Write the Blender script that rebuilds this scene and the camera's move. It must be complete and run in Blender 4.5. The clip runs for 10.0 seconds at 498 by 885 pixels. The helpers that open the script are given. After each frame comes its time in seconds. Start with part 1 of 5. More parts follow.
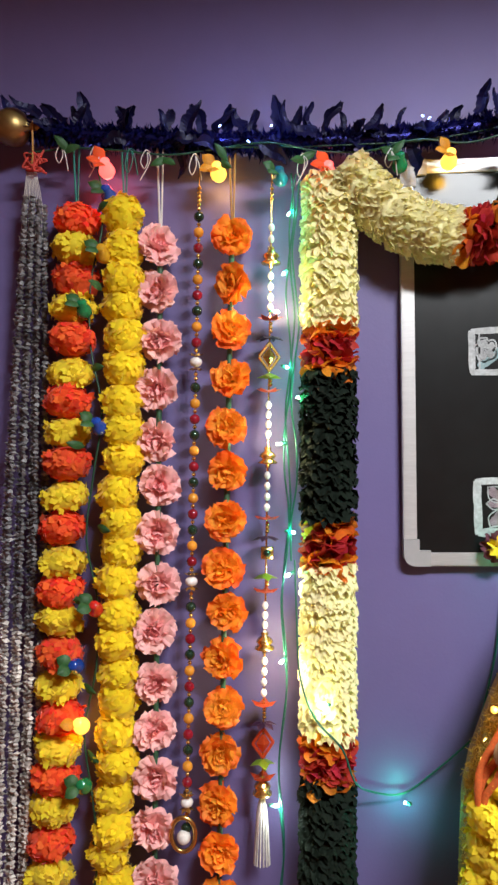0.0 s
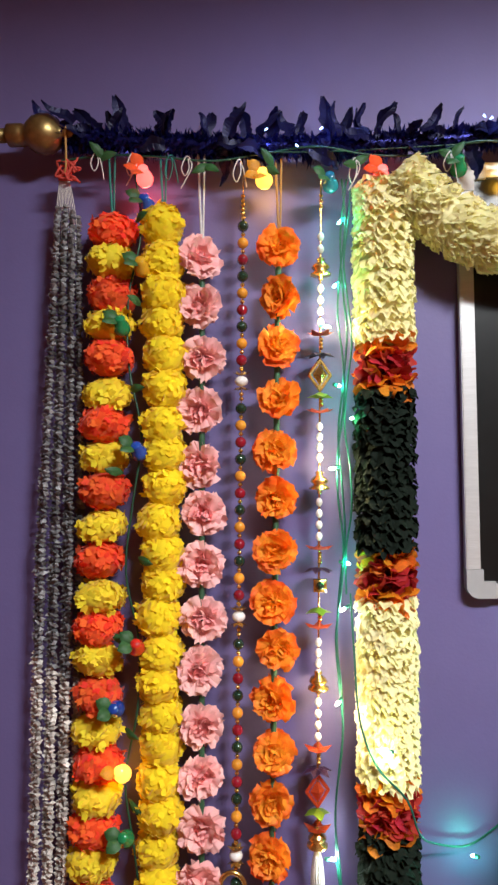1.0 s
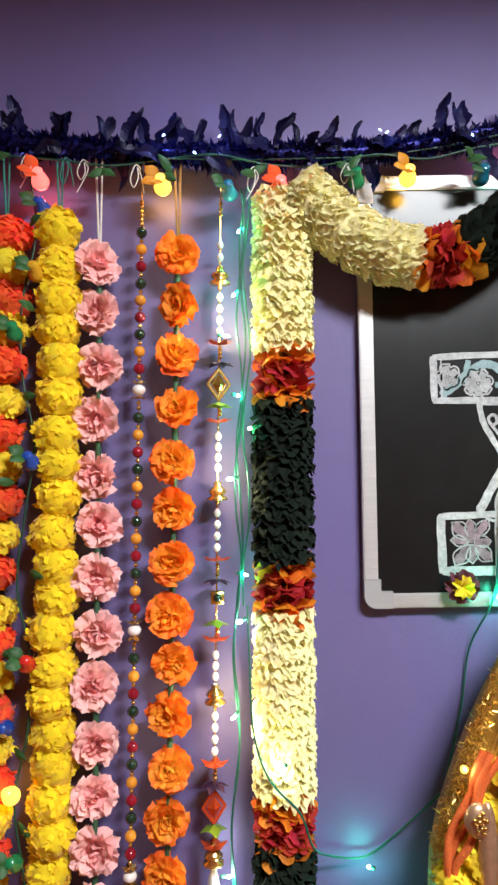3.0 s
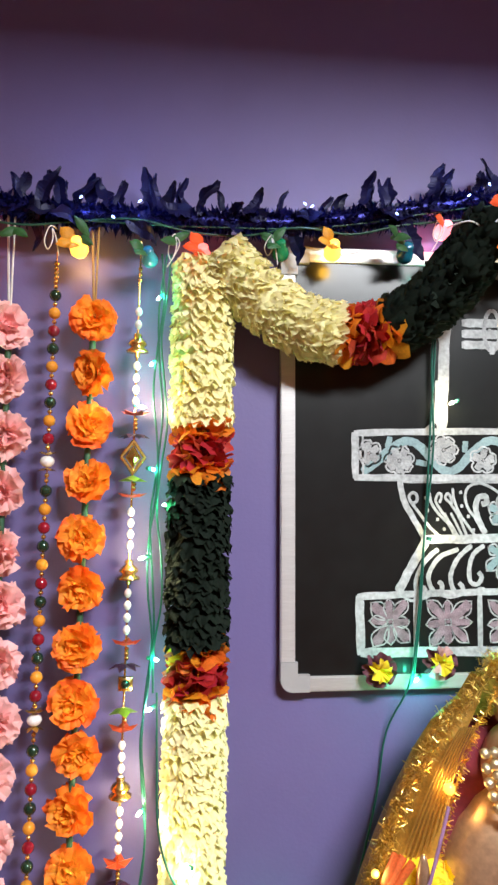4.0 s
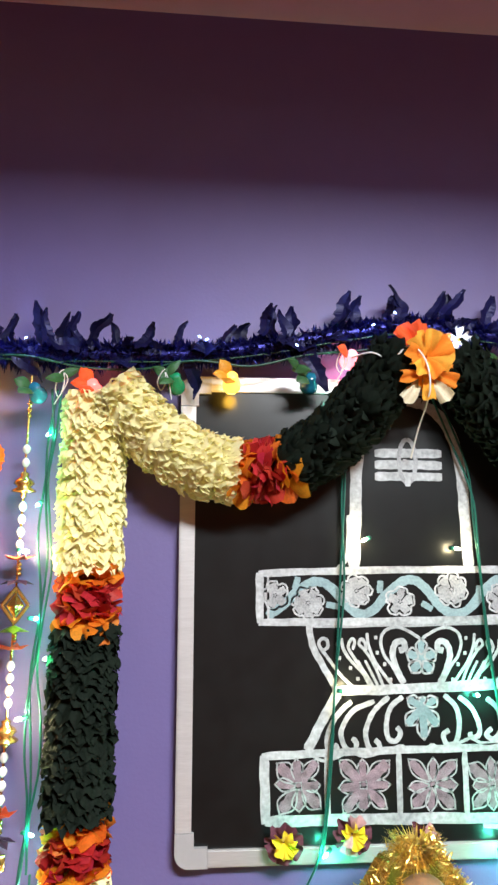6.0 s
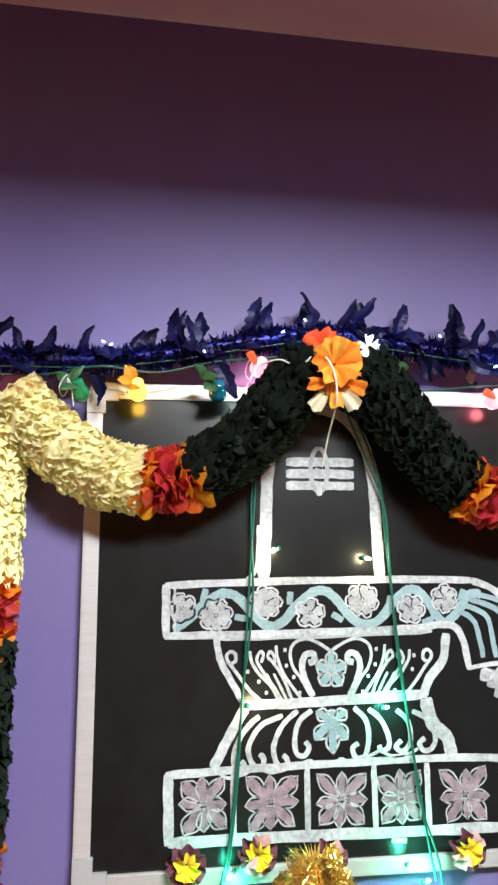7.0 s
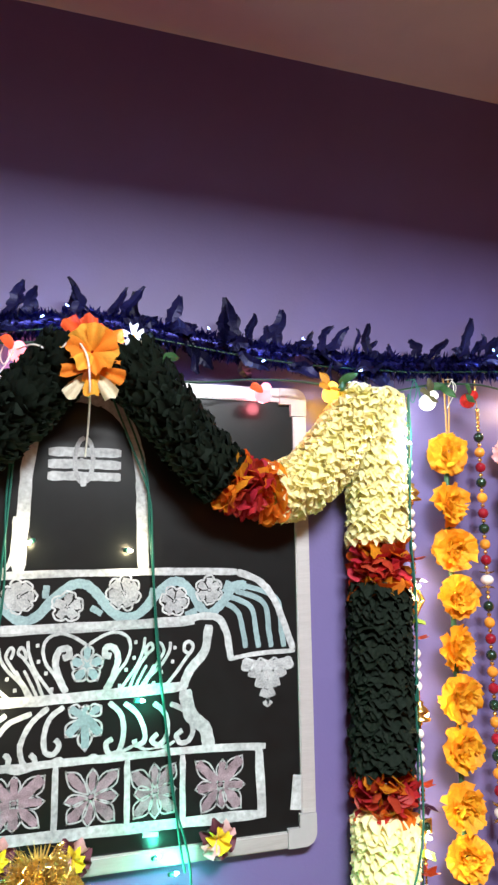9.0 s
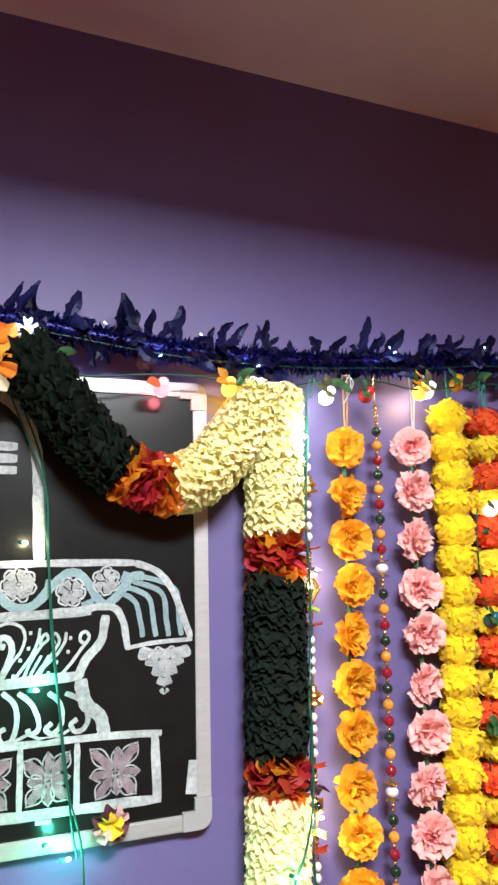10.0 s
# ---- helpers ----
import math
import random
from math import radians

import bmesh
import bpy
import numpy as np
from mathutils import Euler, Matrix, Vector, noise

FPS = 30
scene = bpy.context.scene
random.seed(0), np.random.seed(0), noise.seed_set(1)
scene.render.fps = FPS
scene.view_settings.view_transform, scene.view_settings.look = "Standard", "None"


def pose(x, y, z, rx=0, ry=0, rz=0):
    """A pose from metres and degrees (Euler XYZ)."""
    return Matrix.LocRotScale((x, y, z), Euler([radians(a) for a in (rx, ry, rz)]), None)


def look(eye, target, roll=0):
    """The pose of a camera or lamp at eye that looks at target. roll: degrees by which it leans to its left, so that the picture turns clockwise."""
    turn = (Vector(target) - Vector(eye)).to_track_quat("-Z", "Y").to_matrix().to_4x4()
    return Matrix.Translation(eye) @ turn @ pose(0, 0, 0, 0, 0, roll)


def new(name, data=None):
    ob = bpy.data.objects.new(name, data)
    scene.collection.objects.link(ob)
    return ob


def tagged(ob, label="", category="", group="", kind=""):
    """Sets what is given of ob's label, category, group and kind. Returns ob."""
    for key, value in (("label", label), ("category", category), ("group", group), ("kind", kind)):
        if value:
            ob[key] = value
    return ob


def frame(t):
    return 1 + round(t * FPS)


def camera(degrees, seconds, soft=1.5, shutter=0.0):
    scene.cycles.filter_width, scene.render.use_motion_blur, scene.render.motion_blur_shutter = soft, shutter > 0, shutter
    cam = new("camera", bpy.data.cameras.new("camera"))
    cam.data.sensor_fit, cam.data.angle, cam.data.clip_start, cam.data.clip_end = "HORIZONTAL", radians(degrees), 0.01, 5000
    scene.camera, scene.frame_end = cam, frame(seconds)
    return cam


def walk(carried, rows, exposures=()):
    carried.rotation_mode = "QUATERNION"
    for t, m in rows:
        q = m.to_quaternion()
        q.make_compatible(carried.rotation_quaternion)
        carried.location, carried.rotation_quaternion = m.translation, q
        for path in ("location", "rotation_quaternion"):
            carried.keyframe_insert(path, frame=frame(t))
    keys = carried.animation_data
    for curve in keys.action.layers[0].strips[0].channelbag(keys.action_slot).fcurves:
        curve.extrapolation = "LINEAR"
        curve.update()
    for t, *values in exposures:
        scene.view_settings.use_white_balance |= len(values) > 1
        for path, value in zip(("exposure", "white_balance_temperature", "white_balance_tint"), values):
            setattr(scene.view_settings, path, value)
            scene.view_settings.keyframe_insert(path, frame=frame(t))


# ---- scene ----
cam = camera(40.0, 10.0, soft=2.6)
PATH = [
    (0, (0.004, -0.191, 1.43), (-0.104, 1.806, 1.453), 0.3),
    (0.5, (-0.045, -0.148, 1.449), (-0.172, 1.848, 1.478), 0.1),
    (1, (-0.063, -0.124, 1.455), (-0.19, 1.871, 1.501), -0.2),
    (1.5, (-0.065, -0.117, 1.459), (-0.185, 1.879, 1.514), -0.2),
    (2, (-0.045, -0.115, 1.459), (-0.145, 1.882, 1.519), -0.3),
    (2.5, (-0.023, -0.113, 1.455), (-0.07, 1.885, 1.517), -0.3),
    (3, (0.013, -0.109, 1.46), (0.029, 1.889, 1.525), -0.1),
    (3.2, (0.025, -0.107, 1.471), (0.079, 1.891, 1.547), 0.2),
    (4.3, (0.056, -0.067, 1.566), (0.263, 1.916, 1.733), 1.0),
    (4.5, (0.066, -0.064, 1.578), (0.264, 1.914, 1.792), 1.1),
    (5, (0.079, -0.057, 1.606), (0.272, 1.912, 1.895), 1.3),
    (6.3, (0.232, -0.037, 1.66), (0.368, 1.935, 1.967), 0.7),
    (6.5, (0.236, -0.032, 1.644), (0.432, 1.929, 1.984), 0.6),
    (7, (0.279, -0.031, 1.657), (0.541, 1.924, 1.987), 0.4),
    (7.5, (0.326, -0.029, 1.66), (0.642, 1.919, 1.983), 0.5),
    (8, (0.378, -0.033, 1.657), (0.778, 1.899, 1.98), 0.4),
    (8.5, (0.415, -0.038, 1.652), (0.907, 1.873, 1.977), 0.3),
    (9, (0.455, -0.052, 1.648), (1.017, 1.838, 1.977), -0.0),
    (9.5, (0.485, -0.071, 1.647), (1.106, 1.802, 1.975), -0.3),
    (10, (0.531, -0.099, 1.637), (1.211, 1.754, 1.96), -0.6),
]
walk(cam, [(t, look(eye, target, roll)) for t, eye, target, roll in PATH],
     [(0.0, -0.3), (1.0, -0.2), (2.5, -0.14), (4.5, -0.04), (6.5, 0.08), (7.5, 0.16), (8.5, 0.08), (9.5, -0.02), (10.0, -0.04)])

# ---- light ----
world = bpy.data.worlds.new("room_dark")
world.use_nodes = True
world.node_tree.nodes["Background"].inputs[0].default_value = (0.02, 0.018, 0.02, 1)
world.node_tree.nodes["Background"].inputs[1].default_value = 0.1
scene.world = world
scene.view_settings.exposure = 0.0

KEY_W = 84.0
lamp = bpy.data.lights.new("ceiling_lamp_light", "AREA")
lamp.shape, lamp.size, lamp.size_y = "RECTANGLE", 0.62, 0.28
lamp.energy, lamp.color = KEY_W, (0.94, 0.97, 1.0)
lamp_ob = new("ceiling_lamp_light", lamp)
lamp_ob.matrix_world = pose(0.68, -0.464, 2.418)


def glow(x, y, z, watts, color, r=0.006):
    d = bpy.data.lights.new("bulb_light", "POINT")
    d.energy, d.color, d.shadow_soft_size = watts, color, r
    o = new("bulb_light", d)
    o.location = (x, y, z)
    return o


# ---- materials ----
def mat(name, color, rough=0.6, metal=0.0, var=0.25, scale=60.0, bump=0.15, rnd=0.12, thin=0.0, inner=None, reach=0.03,
        coat=0.0, glass=0.0, hue=0.0, sheen=0.0, bump_scale=None, stretch=None, isle=0.0, spec=0.5):
    """Principled surface with two scales of colour variation, bump, a random shift for each object; inner: a second colour near the origin."""
    m = bpy.data.materials.new(name)
    m.use_nodes = True
    nt = m.node_tree
    n, l = nt.nodes, nt.links
    p, out = n["Principled BSDF"], n["Material Output"]
    tc = n.new("ShaderNodeTexCoord")
    src = tc.outputs["Object"]
    if stretch:
        mp = n.new("ShaderNodeMapping")
        mp.inputs["Scale"].default_value = stretch
        l.new(src, mp.inputs[0])
        src = mp.outputs[0]
    fine, coarse = n.new("ShaderNodeTexNoise"), n.new("ShaderNodeTexNoise")
    fine.inputs["Scale"].default_value, coarse.inputs["Scale"].default_value = scale * 6, scale * 0.7
    fine.inputs["Detail"].default_value = 4
    l.new(src, fine.inputs["Vector"]), l.new(src, coarse.inputs["Vector"])
    add = n.new("ShaderNodeMath")
    add.operation = "ADD"
    l.new(fine.outputs[0], add.inputs[0]), l.new(coarse.outputs[0], add.inputs[1])
    rng = n.new("ShaderNodeMapRange")
    rng.inputs["From Min"].default_value, rng.inputs["From Max"].default_value = 0.6, 1.4
    rng.inputs["To Min"].default_value, rng.inputs["To Max"].default_value = 1 - var, 1 + var
    l.new(add.outputs[0], rng.inputs["Value"])
    info = n.new("ShaderNodeObjectInfo")
    r2 = n.new("ShaderNodeMapRange")
    r2.inputs["To Min"].default_value, r2.inputs["To Max"].default_value = 1 - rnd, 1 + rnd
    l.new(info.outputs["Random"], r2.inputs["Value"])
    mul = n.new("ShaderNodeMath")
    mul.operation = "MULTIPLY"
    l.new(rng.outputs[0], mul.inputs[0]), l.new(r2.outputs[0], mul.inputs[1])
    hsv = n.new("ShaderNodeHueSaturation")
    l.new(mul.outputs[0], hsv.inputs["Value"])
    if hue:
        isl = n.new("ShaderNodeNewGeometry")
        r3 = n.new("ShaderNodeMapRange")
        r3.inputs["To Min"].default_value, r3.inputs["To Max"].default_value = 0.5 - hue, 0.5 + hue
        l.new(isl.outputs["Random Per Island"], r3.inputs["Value"]), l.new(r3.outputs[0], hsv.inputs["Hue"])
    if isle:
        geo = n.new("ShaderNodeNewGeometry")
        r5 = n.new("ShaderNodeMapRange")
        r5.inputs["To Min"].default_value, r5.inputs["To Max"].default_value = 1 - isle, 1 + isle
        l.new(geo.outputs["Random Per Island"], r5.inputs["Value"])
        mul2 = n.new("ShaderNodeMath")
        mul2.operation = "MULTIPLY"
        l.new(mul.outputs[0], mul2.inputs[0]), l.new(r5.outputs[0], mul2.inputs[1]), l.new(mul2.outputs[0], hsv.inputs["Value"])
    if inner:
        ln = n.new("ShaderNodeVectorMath")
        ln.operation = "LENGTH"
        l.new(tc.outputs["Object"], ln.inputs[0])
        r4 = n.new("ShaderNodeMapRange")
        r4.inputs["From Min"].default_value, r4.inputs["From Max"].default_value = reach * 0.25, reach
        l.new(ln.outputs["Value"], r4.inputs["Value"])
        mx = n.new("ShaderNodeMix")
        mx.data_type = "RGBA"
        mx.inputs[6].default_value, mx.inputs[7].default_value = (*inner, 1), (*color, 1)
        l.new(r4.outputs[0], mx.inputs[0]), l.new(mx.outputs[2], hsv.inputs["Color"])
    else:
        hsv.inputs["Color"].default_value = (*color, 1)
    l.new(hsv.outputs[0], p.inputs["Base Color"])
    p.inputs["Roughness"].default_value, p.inputs["Metallic"].default_value = rough, metal
    p.inputs["Coat Weight"].default_value, p.inputs["Transmission Weight"].default_value = coat, glass
    p.inputs["Sheen Weight"].default_value, p.inputs["Specular IOR Level"].default_value = sheen, spec
    if bump:
        b = n.new("ShaderNodeBump")
        b.inputs["Strength"].default_value, b.inputs["Distance"].default_value = bump, 0.002
        src2 = fine.outputs[0]
        if bump_scale:
            f2 = n.new("ShaderNodeTexNoise")
            f2.inputs["Scale"].default_value, f2.inputs["Detail"].default_value = bump_scale, 5
            l.new(src, f2.inputs["Vector"])
            src2 = f2.outputs[0]
        l.new(src2, b.inputs["Height"]), l.new(b.outputs[0], p.inputs["Normal"])
    if thin:
        tr = n.new("ShaderNodeBsdfTranslucent")
        l.new(hsv.outputs[0], tr.inputs[0])
        ms = n.new("ShaderNodeMixShader")
        ms.inputs[0].default_value = thin
        l.new(p.outputs[0], ms.inputs[1]), l.new(tr.outputs[0], ms.inputs[2]), l.new(ms.outputs[0], out.inputs[0])
    return m


def shining(name, color, strength, base=None):
    m = bpy.data.materials.new(name)
    m.use_nodes = True
    p = m.node_tree.nodes["Principled BSDF"]
    p.inputs["Base Color"].default_value = (*(base or color), 1)
    p.inputs["Emission Color"].default_value = (*color, 1)
    p.inputs["Emission Strength"].default_value = strength
    p.inputs["Roughness"].default_value = 0.2
    return m


M = {}
M["paint"] = mat("purple_paint", (0.145, 0.118, 0.292), 0.55, var=0.05, scale=3.0, bump=0.12, rnd=0, bump_scale=220)
M["ceiling"] = mat("ceiling_paint", (0.62, 0.5, 0.42), 0.8, var=0.05, scale=3.0, bump=0.15, rnd=0, bump_scale=160)
# reddish tints for the unseen walls and floor, chosen for their warm bounce
M["plain"] = mat("warm_bounce_paint", (0.42, 0.13, 0.06), 0.8, var=0.06, scale=2.0, rnd=0)
M["floor"] = mat("warm_bounce_floor", (0.22, 0.06, 0.025), 0.5, var=0.2, scale=3.0, rnd=0, stretch=(1, 8, 1))
M["board"] = mat("blackboard", (0.007, 0.009, 0.0095), 0.28, spec=0.38, var=0.35, scale=6.0, bump=0.02, rnd=0)
M["alu"] = mat("brushed_aluminium", (0.52, 0.52, 0.52), 0.42, 0.35, var=0.1, scale=12, bump=0.05, stretch=(1, 1, 12))
M["cap"] = mat("grey_plastic", (0.42, 0.42, 0.43), 0.45, var=0.05, scale=20, bump=0.03)
M["chalk"] = mat("white_chalk_paint", (0.44, 0.47, 0.48), 0.8, var=0.5, scale=25, bump=0.2, rnd=0.06)
M["chalk_grey"] = mat("thin_white_chalk", (0.36, 0.38, 0.39), 0.85, var=0.5, scale=60, bump=0.2, rnd=0.1)
M["chalk_blue"] = mat("pale_blue_chalk", (0.24, 0.35, 0.37), 0.85, var=0.3, scale=50, bump=0.2, rnd=0.1)
M["chalk_pink"] = mat("mauve_chalk", (0.25, 0.185, 0.215), 0.85, var=0.65, scale=110, bump=0.2, rnd=0.12)
M["tinsel"] = mat("navy_foil", (0.006, 0.006, 0.042), 0.45, 0.25, spec=0.3, var=0.3, scale=30, bump=0.3, rnd=0.5)
M["tinsel_core"] = mat("navy_tinsel", (0.010, 0.010, 0.105), 0.32, 0.7, var=0.4, scale=60, bump=0.3)
M["brass"] = mat("aged_brass", (0.42, 0.29, 0.11), 0.38, 0.9, var=0.25, scale=25, bump=0.08)
M["gold"] = mat("gold_plated_bead", (0.75, 0.5, 0.16), 0.25, 0.95, var=0.2, scale=60, bump=0.1)
M["red_flower"] = mat("red_fabric_petals", (0.95, 0.10, 0.014), 0.75, var=0.12, thin=0.26, hue=0.012, sheen=0.2)
M["yellow_flower"] = mat("yellow_fabric_petals", (1.0, 0.80, 0.03), 0.75, var=0.07, rnd=0.05, thin=0.26, hue=0.012, sheen=0.2)
M["deep_yellow"] = mat("golden_yellow_petals", (1.0, 0.76, 0.012), 0.85, var=0.06, rnd=0.04, thin=0.26, hue=0.012, sheen=0.2)
M["pink_flower"] = mat("pink_silk_petals", (1.0, 0.58, 0.55), 0.7, var=0.07, rnd=0.05, thin=0.15, hue=0.01, inner=(1.0, 0.48, 0.46), reach=0.03)
M["orange_flower"] = mat("orange_silk_petals", (0.97, 0.17, 0.01), 0.65, var=0.2, thin=0.3, hue=0.012, inner=(0.98, 0.50, 0.04), reach=0.034)
M["amber_flower"] = mat("amber_silk_petals", (0.97, 0.42, 0.015), 0.65, var=0.2, thin=0.3, hue=0.012, inner=(0.95, 0.6, 0.04), reach=0.034)
M["stem"] = mat("green_plastic_stem", (0.04, 0.12, 0.06), 0.5, var=0.3, scale=80)
M["leaf"] = mat("green_fabric_leaf", (0.035, 0.12, 0.035), 0.55, var=0.3, scale=80, thin=0.2)
M["cream"] = mat("cream_ribbon", (1.0, 0.94, 0.53), 0.65, var=0.06, thin=0.3, hue=0.012, rnd=0.05)
M["dark_ribbon"] = mat("black_green_ribbon", (0.0052, 0.0102, 0.006), 0.82, spec=0.16, var=0.4, hue=0.02, rnd=0.1)
M["red_ribbon"] = mat("crimson_ribbon", (0.5, 0.025, 0.02), 0.6, var=0.25, thin=0.35, hue=0.012)
M["orange_ribbon"] = mat("orange_ribbon", (0.82, 0.24, 0.015), 0.6, var=0.25, thin=0.5, hue=0.02)
M["shell"] = mat("grey_shell_chips", (0.21, 0.21, 0.215), 0.4, var=0.4, scale=120, bump=0.3, isle=0.6)
M["shell_white"] = mat("cream_shell_chips", (0.58, 0.54, 0.49), 0.4, var=0.3, scale=120, bump=0.3, isle=0.5)
M["orange_cord"] = mat("ochre_cord", (0.5, 0.27, 0.08), 0.8, var=0.2, scale=100)
M["thread"] = mat("white_thread", (0.68, 0.66, 0.62), 0.8, var=0.2, scale=100)
M["green_thread"] = mat("teal_thread", (0.02, 0.22, 0.18), 0.7, var=0.2, scale=100)
M["red_thread"] = mat("red_woollen_thread", (0.6, 0.07, 0.05), 0.8, var=0.3, scale=100)
M["bead_green"] = mat("dark_green_bead", (0.008, 0.03, 0.016), 0.12, coat=0.6, bump=0)
M["bead_yellow"] = mat("amber_bead", (0.75, 0.3, 0.03), 0.15, coat=0.6, bump=0)
M["bead_red"] = mat("wine_red_bead", (0.25, 0.008, 0.02), 0.12, coat=0.6, bump=0)
M["bead_white"] = mat("pearl_white_bead", (0.82, 0.78, 0.74), 0.2, coat=0.5, bump=0)
M["metal_red"] = mat("red_foil_disc", (0.6, 0.07, 0.02), 0.35, 0.6, var=0.2)
M["metal_dark"] = mat("dark_purple_disc", (0.06, 0.02, 0.05), 0.35, 0.5, var=0.2)
M["metal_green"] = mat("green_foil_petal", (0.25, 0.4, 0.03), 0.3, 0.6, var=0.2)
M["wire"] = mat("green_pvc_wire", (0.006, 0.10, 0.072), 0.4, var=0.15, scale=50, bump=0)
M["dark_wire"] = mat("dark_green_wire", (0.01, 0.06, 0.035), 0.4, var=0.15, scale=50, bump=0)


# ---- mesh helpers ----
def mesh_of(name, verts, faces, material, smooth=True):
    me = bpy.data.meshes.new(name)
    me.from_pydata([tuple(v) for v in verts], [], faces)
    me.materials.append(material)
    if smooth:
        me.polygons.foreach_set("use_smooth", [True] * len(me.polygons))
    me.update()
    return me


def put(name, me, parent=None, m=None, label="", kind=""):
    ob = new(name, me)
    if parent:
        ob.parent = parent
    if m is not None:
        ob.matrix_basis = m
    return tagged(ob, label=label, kind=kind)


def from_bm(name, bm, material, smooth=True):
    me = bpy.data.meshes.new(name)
    bm.to_mesh(me)
    bm.free()
    me.materials.append(material)
    if smooth:
        me.polygons.foreach_set("use_smooth", [True] * len(me.polygons))
    return me


def thing(name, label, category, at=(0, 0, 0), group=""):
    ob = new(name)
    ob.empty_display_size = 0.02
    ob.location = at
    return tagged(ob, label=label, category=category, group=group)


def box_mesh(name, sx, sy, sz, material, bevel=0.0015):
    bm = bmesh.new()
    bmesh.ops.create_cube(bm, size=1)
    bmesh.ops.scale(bm, vec=(sx, sy, sz), verts=bm.verts)
    if bevel:
        bmesh.ops.bevel(bm, geom=bm.edges[:], offset=bevel, segments=2, affect="EDGES")
    return from_bm(name, bm, material, False)


def turned(name, profile, material, seg=20, axis="Z"):
    """A turned body: profile is a row of (radius, height)."""
    vs, fs = [], []
    for r, h in profile:
        for k in range(seg):
            a = math.tau * k / seg
            vs.append((r * math.cos(a), r * math.sin(a), h) if axis == "Z" else (h, r * math.cos(a), r * math.sin(a)))
    for i in range(len(profile) - 1):
        for k in range(seg):
            a, b = i * seg + k, i * seg + (k + 1) % seg
            fs.append((a, b, b + seg, a + seg))
    fs.append(tuple(range(seg))[::-1])
    fs.append(tuple(range((len(profile) - 1) * seg, len(profile) * seg)))
    return mesh_of(name, vs, fs, material)


def sweep(name, pts, r, material, seg=6):
    """A round cable through the points, smoothed."""
    P = [Vector(p) for p in pts]
    fine = []
    for i in range(len(P) - 1):
        a, b, c, d = P[max(i - 1, 0)], P[i], P[i + 1], P[min(i + 2, len(P) - 1)]
        for k in range(5):
            t = k / 5
            fine.append(0.5 * (2 * b + (c - a) * t + (2 * a - 5 * b + 4 * c - d) * t * t + (3 * b - a - 3 * c + d) * t ** 3))
    fine.append(P[-1])
    vs, fs = [], []
    for i, p in enumerate(fine):
        tan = (fine[min(i + 1, len(fine) - 1)] - fine[max(i - 1, 0)]).normalized()
        u = tan.cross(Vector((0, 1, 0.01))).normalized()
        w = tan.cross(u)
        for k in range(seg):
            a = math.tau * k / seg
            vs.append(p + (u * math.cos(a) + w * math.sin(a)) * r)
    for i in range(len(fine) - 1):
        for k in range(seg):
            a, b = i * seg + k, i * seg + (k + 1) % seg
            fs.append((a, b, b + seg, a + seg))
    return mesh_of(name, vs, fs, material)


def ball(name, r, material, seg=14, squash=1.0):
    n = 9
    return turned(name, [(max(r * math.sin(math.pi * i / n), 0.0002), -r * squash * math.cos(math.pi * i / n)) for i in range(n + 1)], material, seg)


# ---- setting ----
WALL = 0.915
TOP = 2.474


def slab(name, lo, hi, material, label, category):
    bm = bmesh.new()
    bmesh.ops.create_cube(bm, size=1)
    bmesh.ops.scale(bm, vec=[b - a for a, b in zip(lo, hi)], verts=bm.verts)
    bmesh.ops.translate(bm, vec=[(a + b) / 2 for a, b in zip(lo, hi)], verts=bm.verts)
    return tagged(put(name, from_bm(name, bm, material, False)), label=label, category=category, kind="structure")


slab("wall_north", (-2.2, WALL, 0), (2.9, WALL + 0.12, TOP), M["paint"], "smooth lilac purple painted wall with a soft sheen", "wall")
# the other walls and the floor are unseen, added to throw back warm light
slab("wall_south", (-2.2, -2.72, 0), (2.9, -2.6, TOP), M["plain"], "unseen wall behind the viewer, tinted reddish to bounce warm light", "wall")
slab("wall_west", (-2.32, -2.72, 0), (-2.2, WALL + 0.12, TOP), M["plain"], "unseen side wall, tinted reddish to bounce warm light", "wall")
slab("wall_east", (2.9, -2.72, 0), (3.02, WALL + 0.12, TOP), M["plain"], "unseen side wall, tinted reddish to bounce warm light", "wall")
slab("floor", (-2.32, -2.72, -0.1), (3.02, WALL + 0.12, 0), M["floor"], "unseen red-brown floor, tinted to bounce warm light", "floor")
slab("ceiling", (-2.32, -2.72, TOP), (3.02, WALL + 0.12, TOP + 0.1), M["ceiling"], "matt off-white ceiling in dim warm light", "ceiling")

# ceiling lamp: a shallow box open below, whose rim keeps the light off the top of the wall
lampbox = thing("ceiling_lamp", "shallow rectangular white ceiling lamp open below", "ceiling lamp", (0.68, -0.464, TOP))
for sx, sy, dx, dy in ((1.3, 0.012, 0, 0.32), (1.3, 0.012, 0, -0.32), (0.012, 0.628, 0.644, 0), (0.012, 0.628, -0.644, 0)):
    put("rim", box_mesh("rim", sx, sy, 0.12, M["cap"]), lampbox, pose(dx, dy, -0.06))
put("diffuser", box_mesh("diffuser", 0.64, 0.3, 0.012, shining("lamp_panel", (1, 0.97, 0.95), 4.0)), lampbox, pose(0, 0, -0.008))


